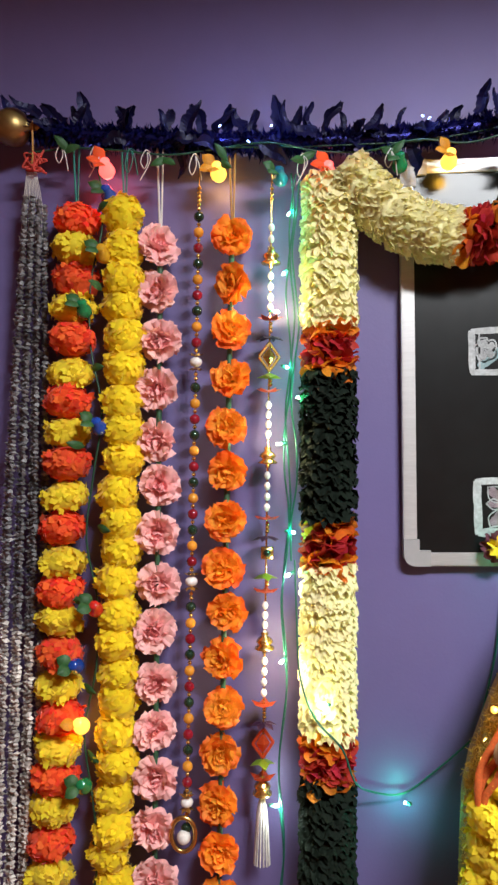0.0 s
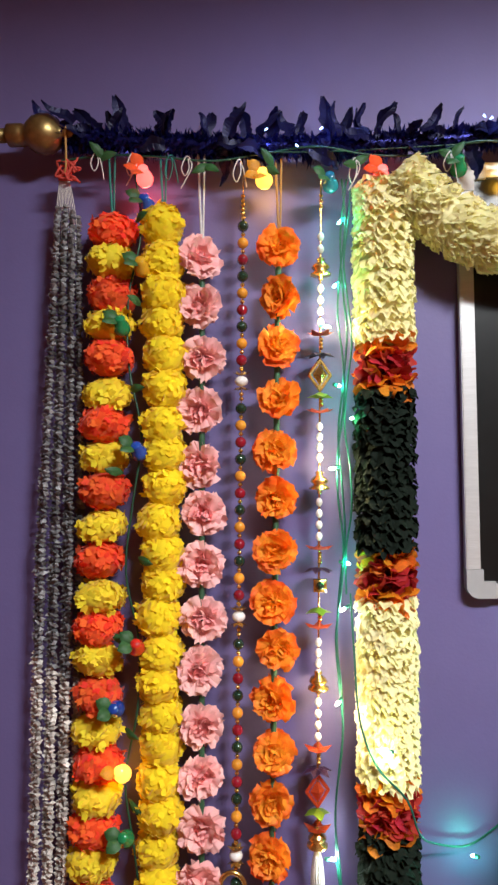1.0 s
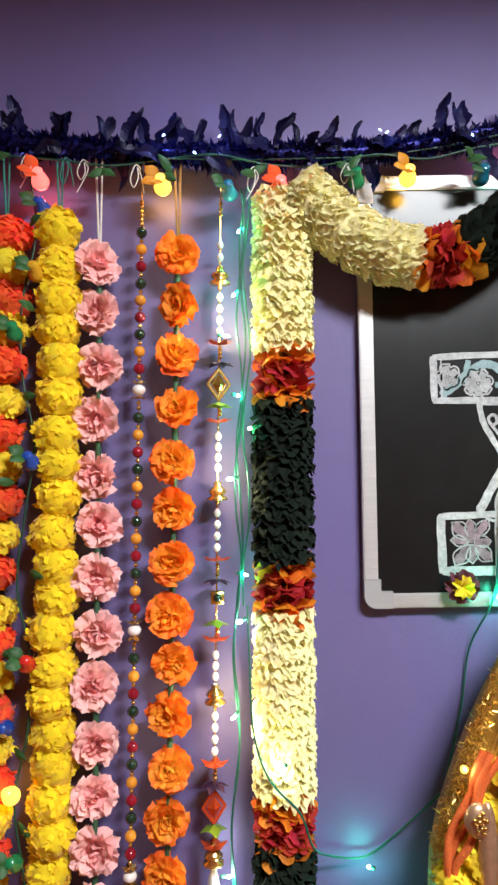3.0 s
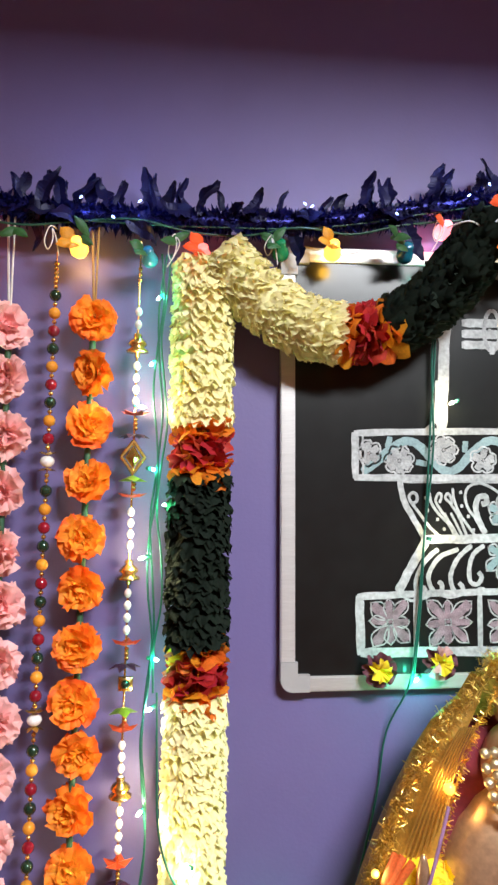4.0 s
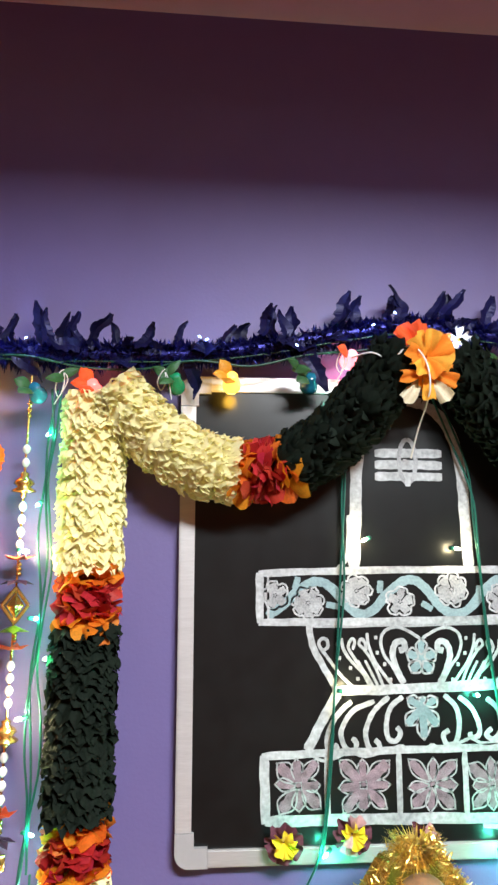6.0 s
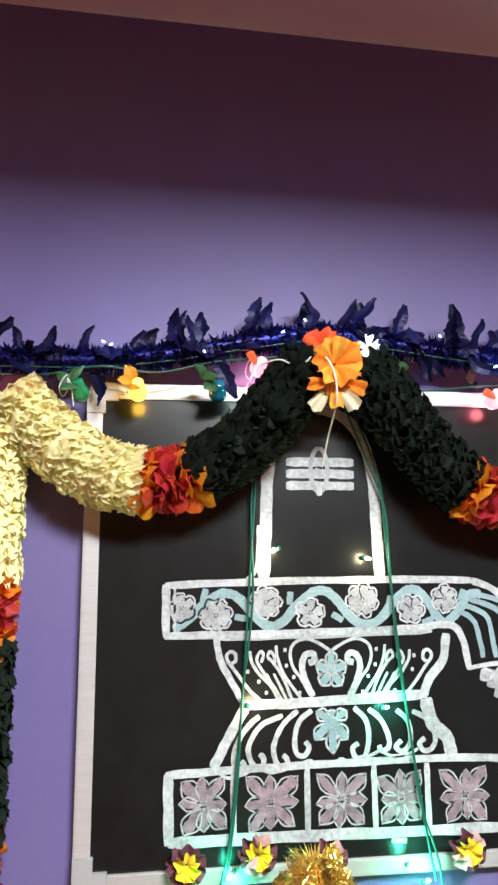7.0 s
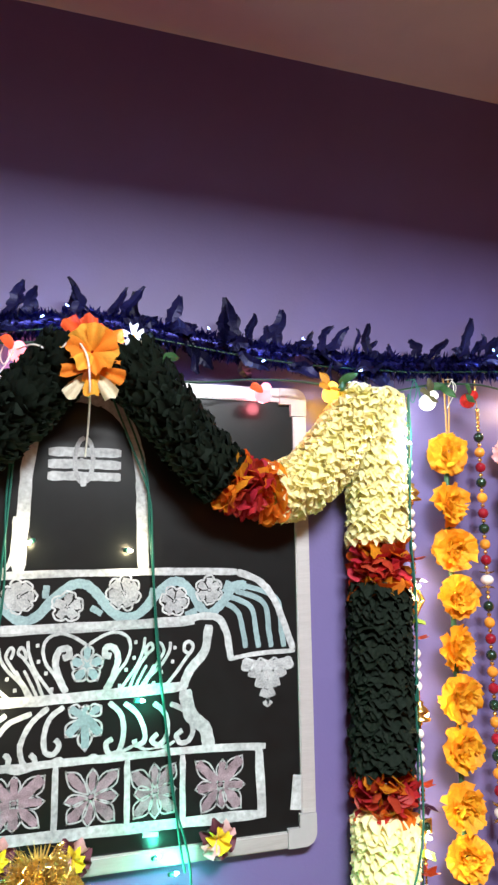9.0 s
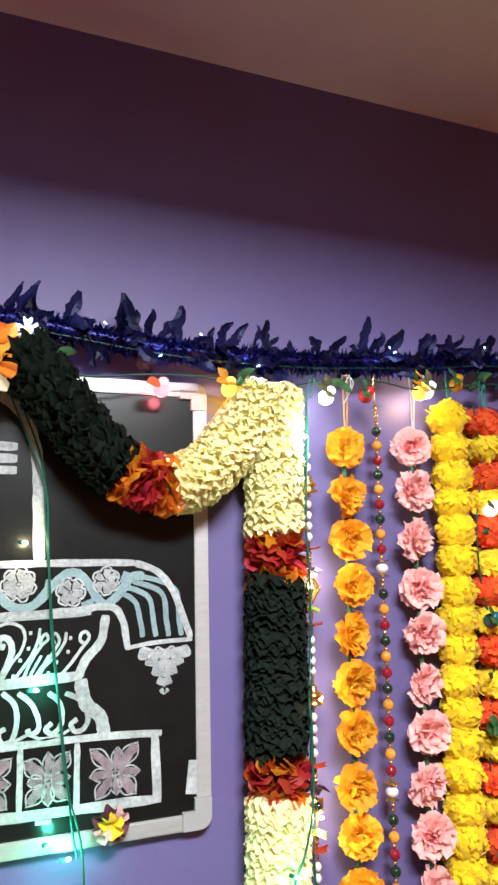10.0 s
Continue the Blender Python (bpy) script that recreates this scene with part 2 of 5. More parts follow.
# ---- blackboard ----
BX0, BX1, BZ0, BZ1 = 0.1855, 0.8305, 1.2535, 1.8945
board = thing("blackboard", "square blackboard with aluminium frame and chalk drawing, hung on the wall", "blackboard", ((BX0 + BX1) / 2, 0.9, BZ0))
bw, bh = BX1 - BX0, BZ1 - BZ0
TILT = Matrix.Translation((0, 0, bh / 2)) @ pose(0, 0, 0, 0, -0.75, 0) @ Matrix.Translation((0, 0, -bh / 2))  # it hangs a little askew
put("panel", box_mesh("panel", bw - 0.02, 0.008, bh - 0.02, M["board"], 0), board, TILT @ pose(0, 0.005, bh / 2), "matt black writing surface")
for dx in (-1, 1):
    put("frame_bar", box_mesh("frame_bar", 0.021, 0.016, bh - 0.082, M["alu"]), board, TILT @ pose(dx * (bw / 2 - 0.0105), 0.004, bh / 2), "silver aluminium bar")
for z in (0.0105, bh - 0.0105):
    put("frame_bar", box_mesh("frame_bar", bw - 0.082, 0.016, 0.021, M["alu"]), board, TILT @ pose(0, 0.004, z), "silver aluminium bar")


def corner_mesh():
    """An L-shaped plastic corner with a round outer edge."""
    pts = [(0.018 * (1 - math.cos(a)), 0.018 * (1 - math.sin(a))) for a in [math.pi / 2 * k / 6 for k in range(7)]]
    ring = [(0.042, 0.0)] + [(x, z) for x, z in pts[::-1]] + [(0.0, 0.042), (0.0245, 0.042), (0.0245, 0.0245), (0.042, 0.0245)]
    n = len(ring)
    vs = [(x, -0.0065, z) for x, z in ring] + [(x, 0.013, z) for x, z in ring]
    fs = [tuple(range(n)), tuple(range(n, 2 * n))[::-1]] + [(i, (i + 1) % n, (i + 1) % n + n, i + n) for i in range(n)]
    me = mesh_of("corner_cap", vs, fs, M["cap"], False)
    bm = bmesh.new()
    bm.from_mesh(me)
    bmesh.ops.recalc_face_normals(bm, faces=bm.faces)
    bm.to_mesh(me)
    bm.free()
    return me


cap_me = corner_mesh()
for sx, sz in ((1, 1), (-1, 1), (1, -1), (-1, -1)):
    put("corner_cap", cap_me, board, TILT @ Matrix.Translation((-sx * bw / 2, 0.001, 0 if sz > 0 else bh)) @ Matrix.Diagonal((sx, 1, sz, 1)), "grey plastic corner")

# chalk drawing: flat strokes a millimetre proud of the panel
INK = 0.8998


def stroke_data(pts, width, rng, rough=0.12, steps=6):
    P = [Vector((p[0], p[1])) for p in pts]
    fine = []
    for i in range(len(P) - 1):
        a, b, c, d = P[max(i - 1, 0)], P[i], P[i + 1], P[min(i + 2, len(P) - 1)]
        for k in range(steps):
            t = k / steps
            fine.append(0.5 * (2 * b + (c - a) * t + (2 * a - 5 * b + 4 * c - d) * t * t + (3 * b - a - 3 * c + d) * t ** 3))
    fine.append(P[-1])
    vs, fs = [], []
    for i, p in enumerate(fine):
        d = (fine[min(i + 1, len(fine) - 1)] - fine[max(i - 1, 0)]).normalized()
        n = Vector((-d.y, d.x))
        end = 0.75 if i in (0, len(fine) - 1) else 1.0
        for s in (-1, 1):
            q = p + n * s * width / 2 * end * rng.uniform(1 - rough, 1 + rough)
            vs.append((q.x, 0.0, q.y))
    fs = [(2 * i, 2 * i + 1, 2 * i + 3, 2 * i + 2) for i in range(len(fine) - 1)]
    return vs, fs


ink_rng = random.Random(5)
ink_n = [0]


def ink(name, strokes, material, label=""):
    """One drawn figure: strokes are (points, width)."""
    V, F = [], []
    for pts, width in strokes:
        vs, fs = stroke_data(pts, width, ink_rng)
        o = len(V)
        V += vs
        F += [tuple(i + o for i in f) for f in fs]
    ink_n[0] += 1
    ob = put(name, mesh_of(name, V, F, material, False), board, Matrix.Translation((-board.location.x, INK - 0.9 - 0.00004 * (ink_n[0] % 14), -board.location.z)), label)
    return ob


def petal_loop(cx, cz, a, r0, r1, half):
    """Outline of one pointed petal from the middle outward."""
    ax, az, bx, bz = math.cos(a), math.sin(a), -math.sin(a), math.cos(a)
    at = lambda r, s: (cx + ax * r + bx * s, cz + az * r + bz * s)
    return [at(r0, 0), at(r0 + (r1 - r0) * 0.35, half * 0.85), at(r0 + (r1 - r0) * 0.65, half * 0.95), at(r1 * 0.97, 0.0006), at(r1, 0), at(r1 * 0.97, -0.0006), at(r0 + (r1 - r0) * 0.7, -half), at(r0 + (r1 - r0) * 0.35, -half * 0.8), at(r0, 0)]


W = M["chalk"]
# rounded pillar and its three-bar mark
ink("chalk_line", [([(0.425, 1.628), (0.428, 1.72), (0.434, 1.80), (0.455, 1.845), (0.49, 1.866), (0.525, 1.862)], 0.017)], W, "broad white chalk outline")
ink("chalk_line", [([(0.525, 1.862), (0.556, 1.838), (0.576, 1.79), (0.583, 1.73), (0.587, 1.625)], 0.016)], W, "broad white chalk outline")
ink("chalk_line", [([(0.402, 1.626), (0.416, 1.645), (0.418, 1.70)], 0.006)], W)
for z in (1.788, 1.7715, 1.755):
    ink("chalk_bar", [([(0.456, z), (0.505, z + 0.001), (0.553, z + 0.001)], 0.0125)], W, "soft white chalk bar")
ink("chalk_ring", [([(0.503 + 0.012 * math.sin(a), 1.778 + 0.031 * math.cos(a)) for a in [math.tau * k / 12 for k in range(13)]], 0.006)], M["chalk_grey"])
ink("chalk_ring", [([(0.497, 1.776), (0.502, 1.776)], 0.010), ([(0.503, 1.752), (0.503, 1.742)], 0.008)], W)
# upper slab with spout
ink("chalk_line", [([(0.293, 1.619), (0.42, 1.624), (0.62, 1.628), (0.72, 1.627)], 0.010)], W)
ink("chalk_line", [([(0.72, 1.627), (0.756, 1.612), (0.781, 1.577), (0.803, 1.518)], 0.010)], W)
ink("chalk_line", [([(0.294, 1.620), (0.296, 1.553)], 0.011), ([(0.306, 1.616), (0.307, 1.558)], 0.003)], W)
ink("chalk_line", [([(0.294, 1.554), (0.42, 1.556), (0.62, 1.561), (0.68, 1.567), (0.702, 1.552), (0.712, 1.507)], 0.010)], W)
ink("chalk_line", [([(0.709, 1.508), (0.75, 1.514), (0.806, 1.516)], 0.006)], W)
ink("chalk_line", [([(0.36, 1.553), (0.5, 1.556), (0.66, 1.561)], 0.013)], M["chalk_grey"])
wave = ((0.306, 1.562), (0.330, 1.580), (0.352, 1.600), (0.372, 1.609), (0.392, 1.602), (0.412, 1.580), (0.432, 1.566), (0.450, 1.571), (0.472, 1.594), (0.492, 1.610), (0.510, 1.612), (0.528, 1.598), (0.546, 1.576),
        (0.566, 1.567), (0.586, 1.574), (0.604, 1.594), (0.622, 1.611), (0.638, 1.614), (0.654, 1.600), (0.668, 1.578), (0.682, 1.570), (0.700, 1.586), (0.716, 1.606), (0.734, 1.608))
ink("chalk_wave", [(wave, 0.0125)], M["chalk_blue"], "pale blue chalk wave")
for x, z, a in ((0.345, 1.606, 75), (0.395, 1.577, 170), (0.461, 1.602, 85), (0.527, 1.577, 150), (0.600, 1.597, 80), (0.655, 1.572, 200), (0.705, 1.606, 70)):
    c, n = math.cos(math.radians(a)), math.sin(math.radians(a))
    ink("chalk_leaf", [([(x - 0.008 * c, z - 0.008 * n), (x, z), (x + 0.009 * c, z + 0.009 * n)], 0.0085)], M["chalk_blue"], "pale blue chalk leaf")


def round_flower(cx, cz, r, petals, turn):
    """A drawn blossom with round, half-filled petals, a scalloped outline and a dark heart."""
    rim = []
    for k in range(petals * 6 + 1):
        a = turn + math.tau * k / (petals * 6)
        q = r * (0.80 + 0.22 * abs(math.sin(a * petals / 2 - turn * petals / 2)) ** 0.7) * ink_rng.uniform(0.95, 1.05)
        rim.append((cx + q * math.cos(a), cz + q * math.sin(a)))
    fills = []
    for k in range(petals):
        a = turn + math.tau * (k + 0.5) / petals + ink_rng.uniform(-0.12, 0.12)
        fills.append(([(cx + r * 0.14 * math.cos(a), cz + r * 0.14 * math.sin(a)), (cx + r * 0.62 * math.cos(a), cz + r * 0.62 * math.sin(a)), (cx + r * 0.86 * math.cos(a), cz + r * 0.86 * math.sin(a))], r * ink_rng.uniform(0.50, 0.66)))
    for f in fills + [([(cx - r * 0.42, cz), (cx, cz + 0.001), (cx + r * 0.42, cz)], r * 0.75)]:
        ink("chalk_fill", [f], M["chalk_grey"], "greyish chalk petal")
    ink("chalk_flower", [(rim, 0.0026)], W, "chalk flower outline")
    for k in range(petals):
        a = turn + math.tau * k / petals
        ink("chalk_gap", [([(cx + r * 0.08 * math.cos(a), cz + r * 0.08 * math.sin(a)), (cx + r * 0.62 * math.cos(a), cz + r * 0.62 * math.sin(a))], 0.0016)], M["board"], "bare black line between petals")


for k, (cx, cz, r) in enumerate(((0.316, 1.590, 0.019), (0.361, 1.580, 0.022), (0.428, 1.597, 0.0215), (0.489, 1.583, 0.020), (0.562, 1.600, 0.023), (0.631, 1.588, 0.020), (0.680, 1.602, 0.0195))):
    round_flower(cx, cz, r, (5, 7, 7, 5, 7, 6, 6)[k], k * 0.7)
for k in range(4):
    x = 0.725 + 0.019 * k
    ink("chalk_stroke", [([(0.700 + 0.008 * k, 1.585 + 0.008 * k), (x - 0.004, 1.572 + 0.006 * k), (x + 0.004, 1.545), (x + 0.008, 1.522)], 0.0075)], M["chalk_blue"], "pale blue chalk stroke")
for k, (z, x0, x1) in enumerate(((1.499, 0.728, 0.802), (1.487, 0.737, 0.793), (1.474, 0.747, 0.783), (1.461, 0.755, 0.775), (1.449, 0.762, 0.768))):
    ink("chalk_petal", [([(x0, z + 0.002), ((x0 + x1) / 2, z - 0.002), (x1, z + 0.002)], 0.0140 - 0.0008 * k)], M["chalk_grey"], "chalk drop under the spout")
for k in range(4):
    ink("chalk_petal", [(petal_loop(0.733 + 0.0215 * k, 1.508, -math.pi / 2 - (k - 1.5) * 0.25, 0.0, 0.018, 0.009), 0.003)], W)
# waist
ink("chalk_line", [([(0.362, 1.553), (0.367, 1.525), (0.380, 1.500), (0.398, 1.470)], 0.009)], W)
ink("chalk_line", [([(0.680, 1.555), (0.674, 1.520), (0.655, 1.497), (0.645, 1.474)], 0.012)], W)
ink("chalk_line", [([(0.394, 1.466), (0.5, 1.468), (0.65, 1.476)], 0.013)], W, "broad white chalk line")
ink("chalk_line", [([(0.402, 1.464), (0.382, 1.43), (0.360, 1.390)], 0.013)], W)
ink("chalk_line", [([(0.648, 1.470), (0.655, 1.44), (0.676, 1.418), (0.681, 1.395)], 0.018)], W)
c = 0.517
for s in (-1, 1):
    # heart-shaped arch and thick hook beside the middle blossom
    ink("chalk_curl", [([(c + s * x, z) for x, z in ((0.028, 1.475), (0.041, 1.498), (0.051, 1.511), (0.056, 1.528), (0.051, 1.543), (0.035, 1.549), (0.018, 1.544), (0.0, 1.533))], 0.0042)], W)
    ink("chalk_curl", [([(c + s * x, z) for x, z in ((0.025, 1.475), (0.035, 1.495), (0.040, 1.515), (0.035, 1.528), (0.025, 1.530), (0.023, 1.521), (0.031, 1.518))], 0.0085)], W)
    ink("chalk_curl", [([(c + s * x, z) for x, z in ((0.091, 1.467), (0.111, 1.485), (0.131, 1.511), (0.141, 1.525), (0.137, 1.533), (0.130, 1.531), (0.129, 1.522), (0.135, 1.518))], 0.0045)], W)
    ink("chalk_curl", [([(c + s * x, z) for x, z in ((0.110, 1.534), (0.108, 1.521), (0.098, 1.505), (0.081, 1.488), (0.071, 1.468))], 0.0042)], W)
    ink("chalk_curl", [([(c + s * x, z) for x, z in ((0.065, 1.468), (0.078, 1.488), (0.095, 1.511), (0.101, 1.523), (0.096, 1.533), (0.092, 1.529), (0.095, 1.519))], 0.0040)], W)
    ink("chalk_curl", [([(c + s * x, z) for x, z in ((0.053, 1.470), (0.065, 1.498), (0.078, 1.518), (0.086, 1.526), (0.083, 1.533), (0.078, 1.528), (0.076, 1.518))], 0.0040)], W)
    ink("chalk_curl", [([(c + s * x, z) for x, z in ((0.075, 1.541), (0.073, 1.525), (0.065, 1.505), (0.051, 1.485), (0.041, 1.472))], 0.0040)], W)
    ink("chalk_curl", [([(c + s * x, z) for x, z in ((0.088, 1.505), (0.080, 1.490), (0.071, 1.472))], 0.0036), ([(c + s * x, z) for x, z in ((0.078, 1.505), (0.070, 1.490), (0.061, 1.472))], 0.0036)], W)
    for x, z in ((0.116, 1.526), (0.113, 1.508), (0.098, 1.495), (0.088, 1.481), (0.063, 1.535), (0.061, 1.515), (0.051, 1.500), (0.043, 1.480)):
        ink("chalk_dot", [([(c + s * x - 0.0022, z), (c + s * x + 0.0022, z)], 0.005)], W, "chalk dot")
# hooks below the waist that sweep down and curl inward
for hook in (((-0.097, 1.452), (-0.115, 1.436), (-0.129, 1.411), (-0.129, 1.391), (-0.121, 1.385), (-0.117, 1.393), (-0.121, 1.397)), ((-0.066, 1.452), (-0.095, 1.440), (-0.111, 1.415), (-0.107, 1.395), (-0.095, 1.387), (-0.091, 1.399), (-0.097, 1.405)),
             ((-0.046, 1.458), (-0.066, 1.440), (-0.078, 1.415), (-0.074, 1.393), (-0.062, 1.387), (-0.060, 1.397), (-0.066, 1.403)), ((-0.027, 1.458), (-0.044, 1.444), (-0.050, 1.423), (-0.048, 1.405), (-0.038, 1.401), (-0.031, 1.411), (-0.036, 1.419)),
             ((0.030, 1.460), (0.046, 1.444), (0.050, 1.419), (0.044, 1.399), (0.032, 1.397), (0.028, 1.409), (0.036, 1.415)), ((0.050, 1.458), (0.067, 1.444), (0.077, 1.423), (0.077, 1.409), (0.067, 1.405), (0.064, 1.412)),
             ((0.089, 1.456), (0.105, 1.440), (0.107, 1.415), (0.097, 1.403), (0.087, 1.409), (0.095, 1.417)), ((0.111, 1.454), (0.130, 1.444), (0.142, 1.423), (0.138, 1.407), (0.126, 1.403), (0.120, 1.413), (0.128, 1.419))):
    ink("chalk_curl", [([(c + x, z) for x, z in hook], 0.0068)], W, "hooked chalk stroke")
# low peaked edge over the base
for x0, x1, z0, z1 in ((-0.15, -0.10, 1.378, 1.383), (-0.10, -0.03, 1.383, 1.390), (-0.03, 0.012, 1.390, 1.391), (0.012, 0.065, 1.391, 1.399), (0.065, 0.118, 1.399, 1.400)):
    ink("chalk_line", [([(c + x0, z0 + 0.006), (c + x0 * 0.7 + x1 * 0.3, z0 - 0.001), (c + x0 * 0.3 + x1 * 0.7, z1 - 0.001), (c + x1, z1 + 0.006)], 0.0042)], W)


def star_leaf(cx, cz, lobes):
    """A drawn leaf of pointed lobes, filled pale blue: lobes are (angle, length, half width)."""
    for a, ln, hw in lobes:
        a = math.radians(a)
        ink("chalk_fill", [([(cx, cz), (cx + 0.55 * ln * math.cos(a), cz + 0.55 * ln * math.sin(a)), (cx + 0.92 * ln * math.cos(a), cz + 0.92 * ln * math.sin(a))], hw * 1.2)], M["chalk_blue"], "pale blue chalk leaf")
    ink("chalk_flower", [(petal_loop(cx, cz, math.radians(a), 0.004, ln, hw), 0.0027) for a, ln, hw in lobes], W, "white chalk leaf outline")


star_leaf(0.517, 1.508, ((90, 0.026, 0.0075), (162, 0.022, 0.009), (234, 0.024, 0.009), (306, 0.024, 0.009), (18, 0.022, 0.009)))
star_leaf(0.517, 1.444, ((-88, 0.042, 0.0085), (-135, 0.033, 0.009), (-48, 0.032, 0.009), (150, 0.024, 0.008), (30, 0.024, 0.008), (90, 0.014, 0.007)))
# base with five squares
ink("chalk_line", [([(0.300, 1.383), (0.40, 1.387), (0.50, 1.390), (0.64, 1.393), (0.762, 1.391)], 0.010)], W)
ink("chalk_line", [([(0.305, 1.303), (0.45, 1.304), (0.60, 1.304), (0.757, 1.304)], 0.014)], W, "broad white chalk line")
ink("chalk_line", [([(0.303, 1.384), (0.306, 1.300)], 0.013)], W)
ink("chalk_line", [([(0.752, 1.391), (0.757, 1.299)], 0.012)], W)
for x in (0.3865, 0.483, 0.573, 0.646):
    ink("chalk_line", [([(x, 1.388), (x + 0.001, 1.303)], 0.008)], W)
def square_flower(cx, cz, w, h):
    """A drawn flower that fills its square: long pointed petals to the corners, shorter ones between."""
    fills, lines = [], []
    for k in range(8):
        a = math.radians(45 * k + ink_rng.uniform(-7, 7)) + (0 if k % 2 == 0 else 0.04)
        ln = math.hypot(w * math.cos(a), h * math.sin(a)) * (1.0 if k % 2 == 0 else 1.28) * ink_rng.uniform(0.9, 1.04)
        hw = (0.0078 if k % 2 == 0 else 0.0100) * ink_rng.uniform(0.85, 1.15)
        fills.append(([(cx + 0.15 * ln * math.cos(a), cz + 0.15 * ln * math.sin(a)), (cx + 0.6 * ln * math.cos(a), cz + 0.6 * ln * math.sin(a)), (cx + 0.9 * ln * math.cos(a), cz + 0.9 * ln * math.sin(a))], hw * 1.25))
        lines.append((petal_loop(cx, cz, a, ln * 0.10, ln, hw), 0.0021))
    for f in fills:
        ink("chalk_fill", [f], M["chalk_pink"], "mauve chalk petal")
    ink("chalk_flower", lines, M["chalk_grey"], "chalk flower outline")
    ink("chalk_dot", [([(cx - 0.003, cz), (cx + 0.003, cz + 0.002)], 0.005)], M["chalk_pink"])


for cx, w in ((0.349, 0.032), (0.435, 0.037), (0.528, 0.037), (0.610, 0.030), (0.698, 0.038)):
    square_flower(cx, 1.346, w, 0.034)
put("tape", box_mesh("tape", 0.018, 0.0006, 0.045, M["chalk"], 0), board, pose(0.808 - board.location.x, -0.0012, 1.327 - board.location.z, 0, 6, 0), "scrap of white tape")
put("tape", box_mesh("tape", 0.02, 0.0006, 0.006, M["chalk"], 0), board, pose(0.605 - board.location.x, -0.0012, 1.294 - board.location.z, 0, 3, 0), "scrap of white tape")


# ---- flowers ----
def petal_rows(n_across, n_long, shape):
    """Vertices and faces of one petal, from shape(u, v) with u across and v along."""
    vs = [shape(i / (n_across - 1) * 2 - 1, j / (n_long - 1)) for j in range(n_long) for i in range(n_across)]
    fs = [(j * n_across + i, j * n_across + i + 1, (j + 1) * n_across + i + 1, (j + 1) * n_across + i) for j in range(n_long - 1) for i in range(n_across - 1)]
    return vs, fs


def carnation(name, r, material, seed, frill=1.0):
    """A carnation that faces -y: rings of ruffled petals, the inner ones more upright."""
    rng = random.Random(seed)
    V, F = [], []
    for ring, (count, length, lift) in enumerate(((7, 1.0, 0.0), (7, 0.95, 0.26), (6, 0.82, 0.52), (5, 0.62, 0.85), (5, 0.46, 1.15), (4, 0.34, 1.4))):
        for k in range(count):
            a = math.tau * (k + rng.uniform(-0.25, 0.25)) / count + ring * 0.4
            ln, up = r * length * rng.uniform(0.85, 1.08), lift + rng.uniform(-0.35, 0.35)
            half, ph, tw = r * 0.56 * rng.uniform(0.75, 1.25), rng.uniform(0, 6.28), rng.uniform(-0.35, 0.35)

            def shape(u, v, a=a, ln=ln, up=up, half=half, ph=ph, tw=tw):
                w = half * (0.2 + 0.8 * v ** 0.7)
                ang = up * (0.6 + 0.5 * v)
                rad = ln * v * math.cos(ang) + 0.002
                dep = -ln * v * math.sin(ang) * 0.85
                wave = frill * 0.20 * r * v * v * math.sin(u * 5 + ph) + u * tw * r * 0.3 * v
                side = u * w
                rad2 = rad - 0.16 * r * v * u * u + frill * 0.05 * r * v * math.sin(u * 11 + ph * 2)
                return Vector((rad2 * math.cos(a) - side * math.sin(a), dep + wave, rad2 * math.sin(a) + side * math.cos(a)))

            vs, fs = petal_rows(8, 4, shape)
            o = len(V)
            V += vs
            F += [tuple(i + o for i in f) for f in fs]
    return mesh_of(name, V, F, material)


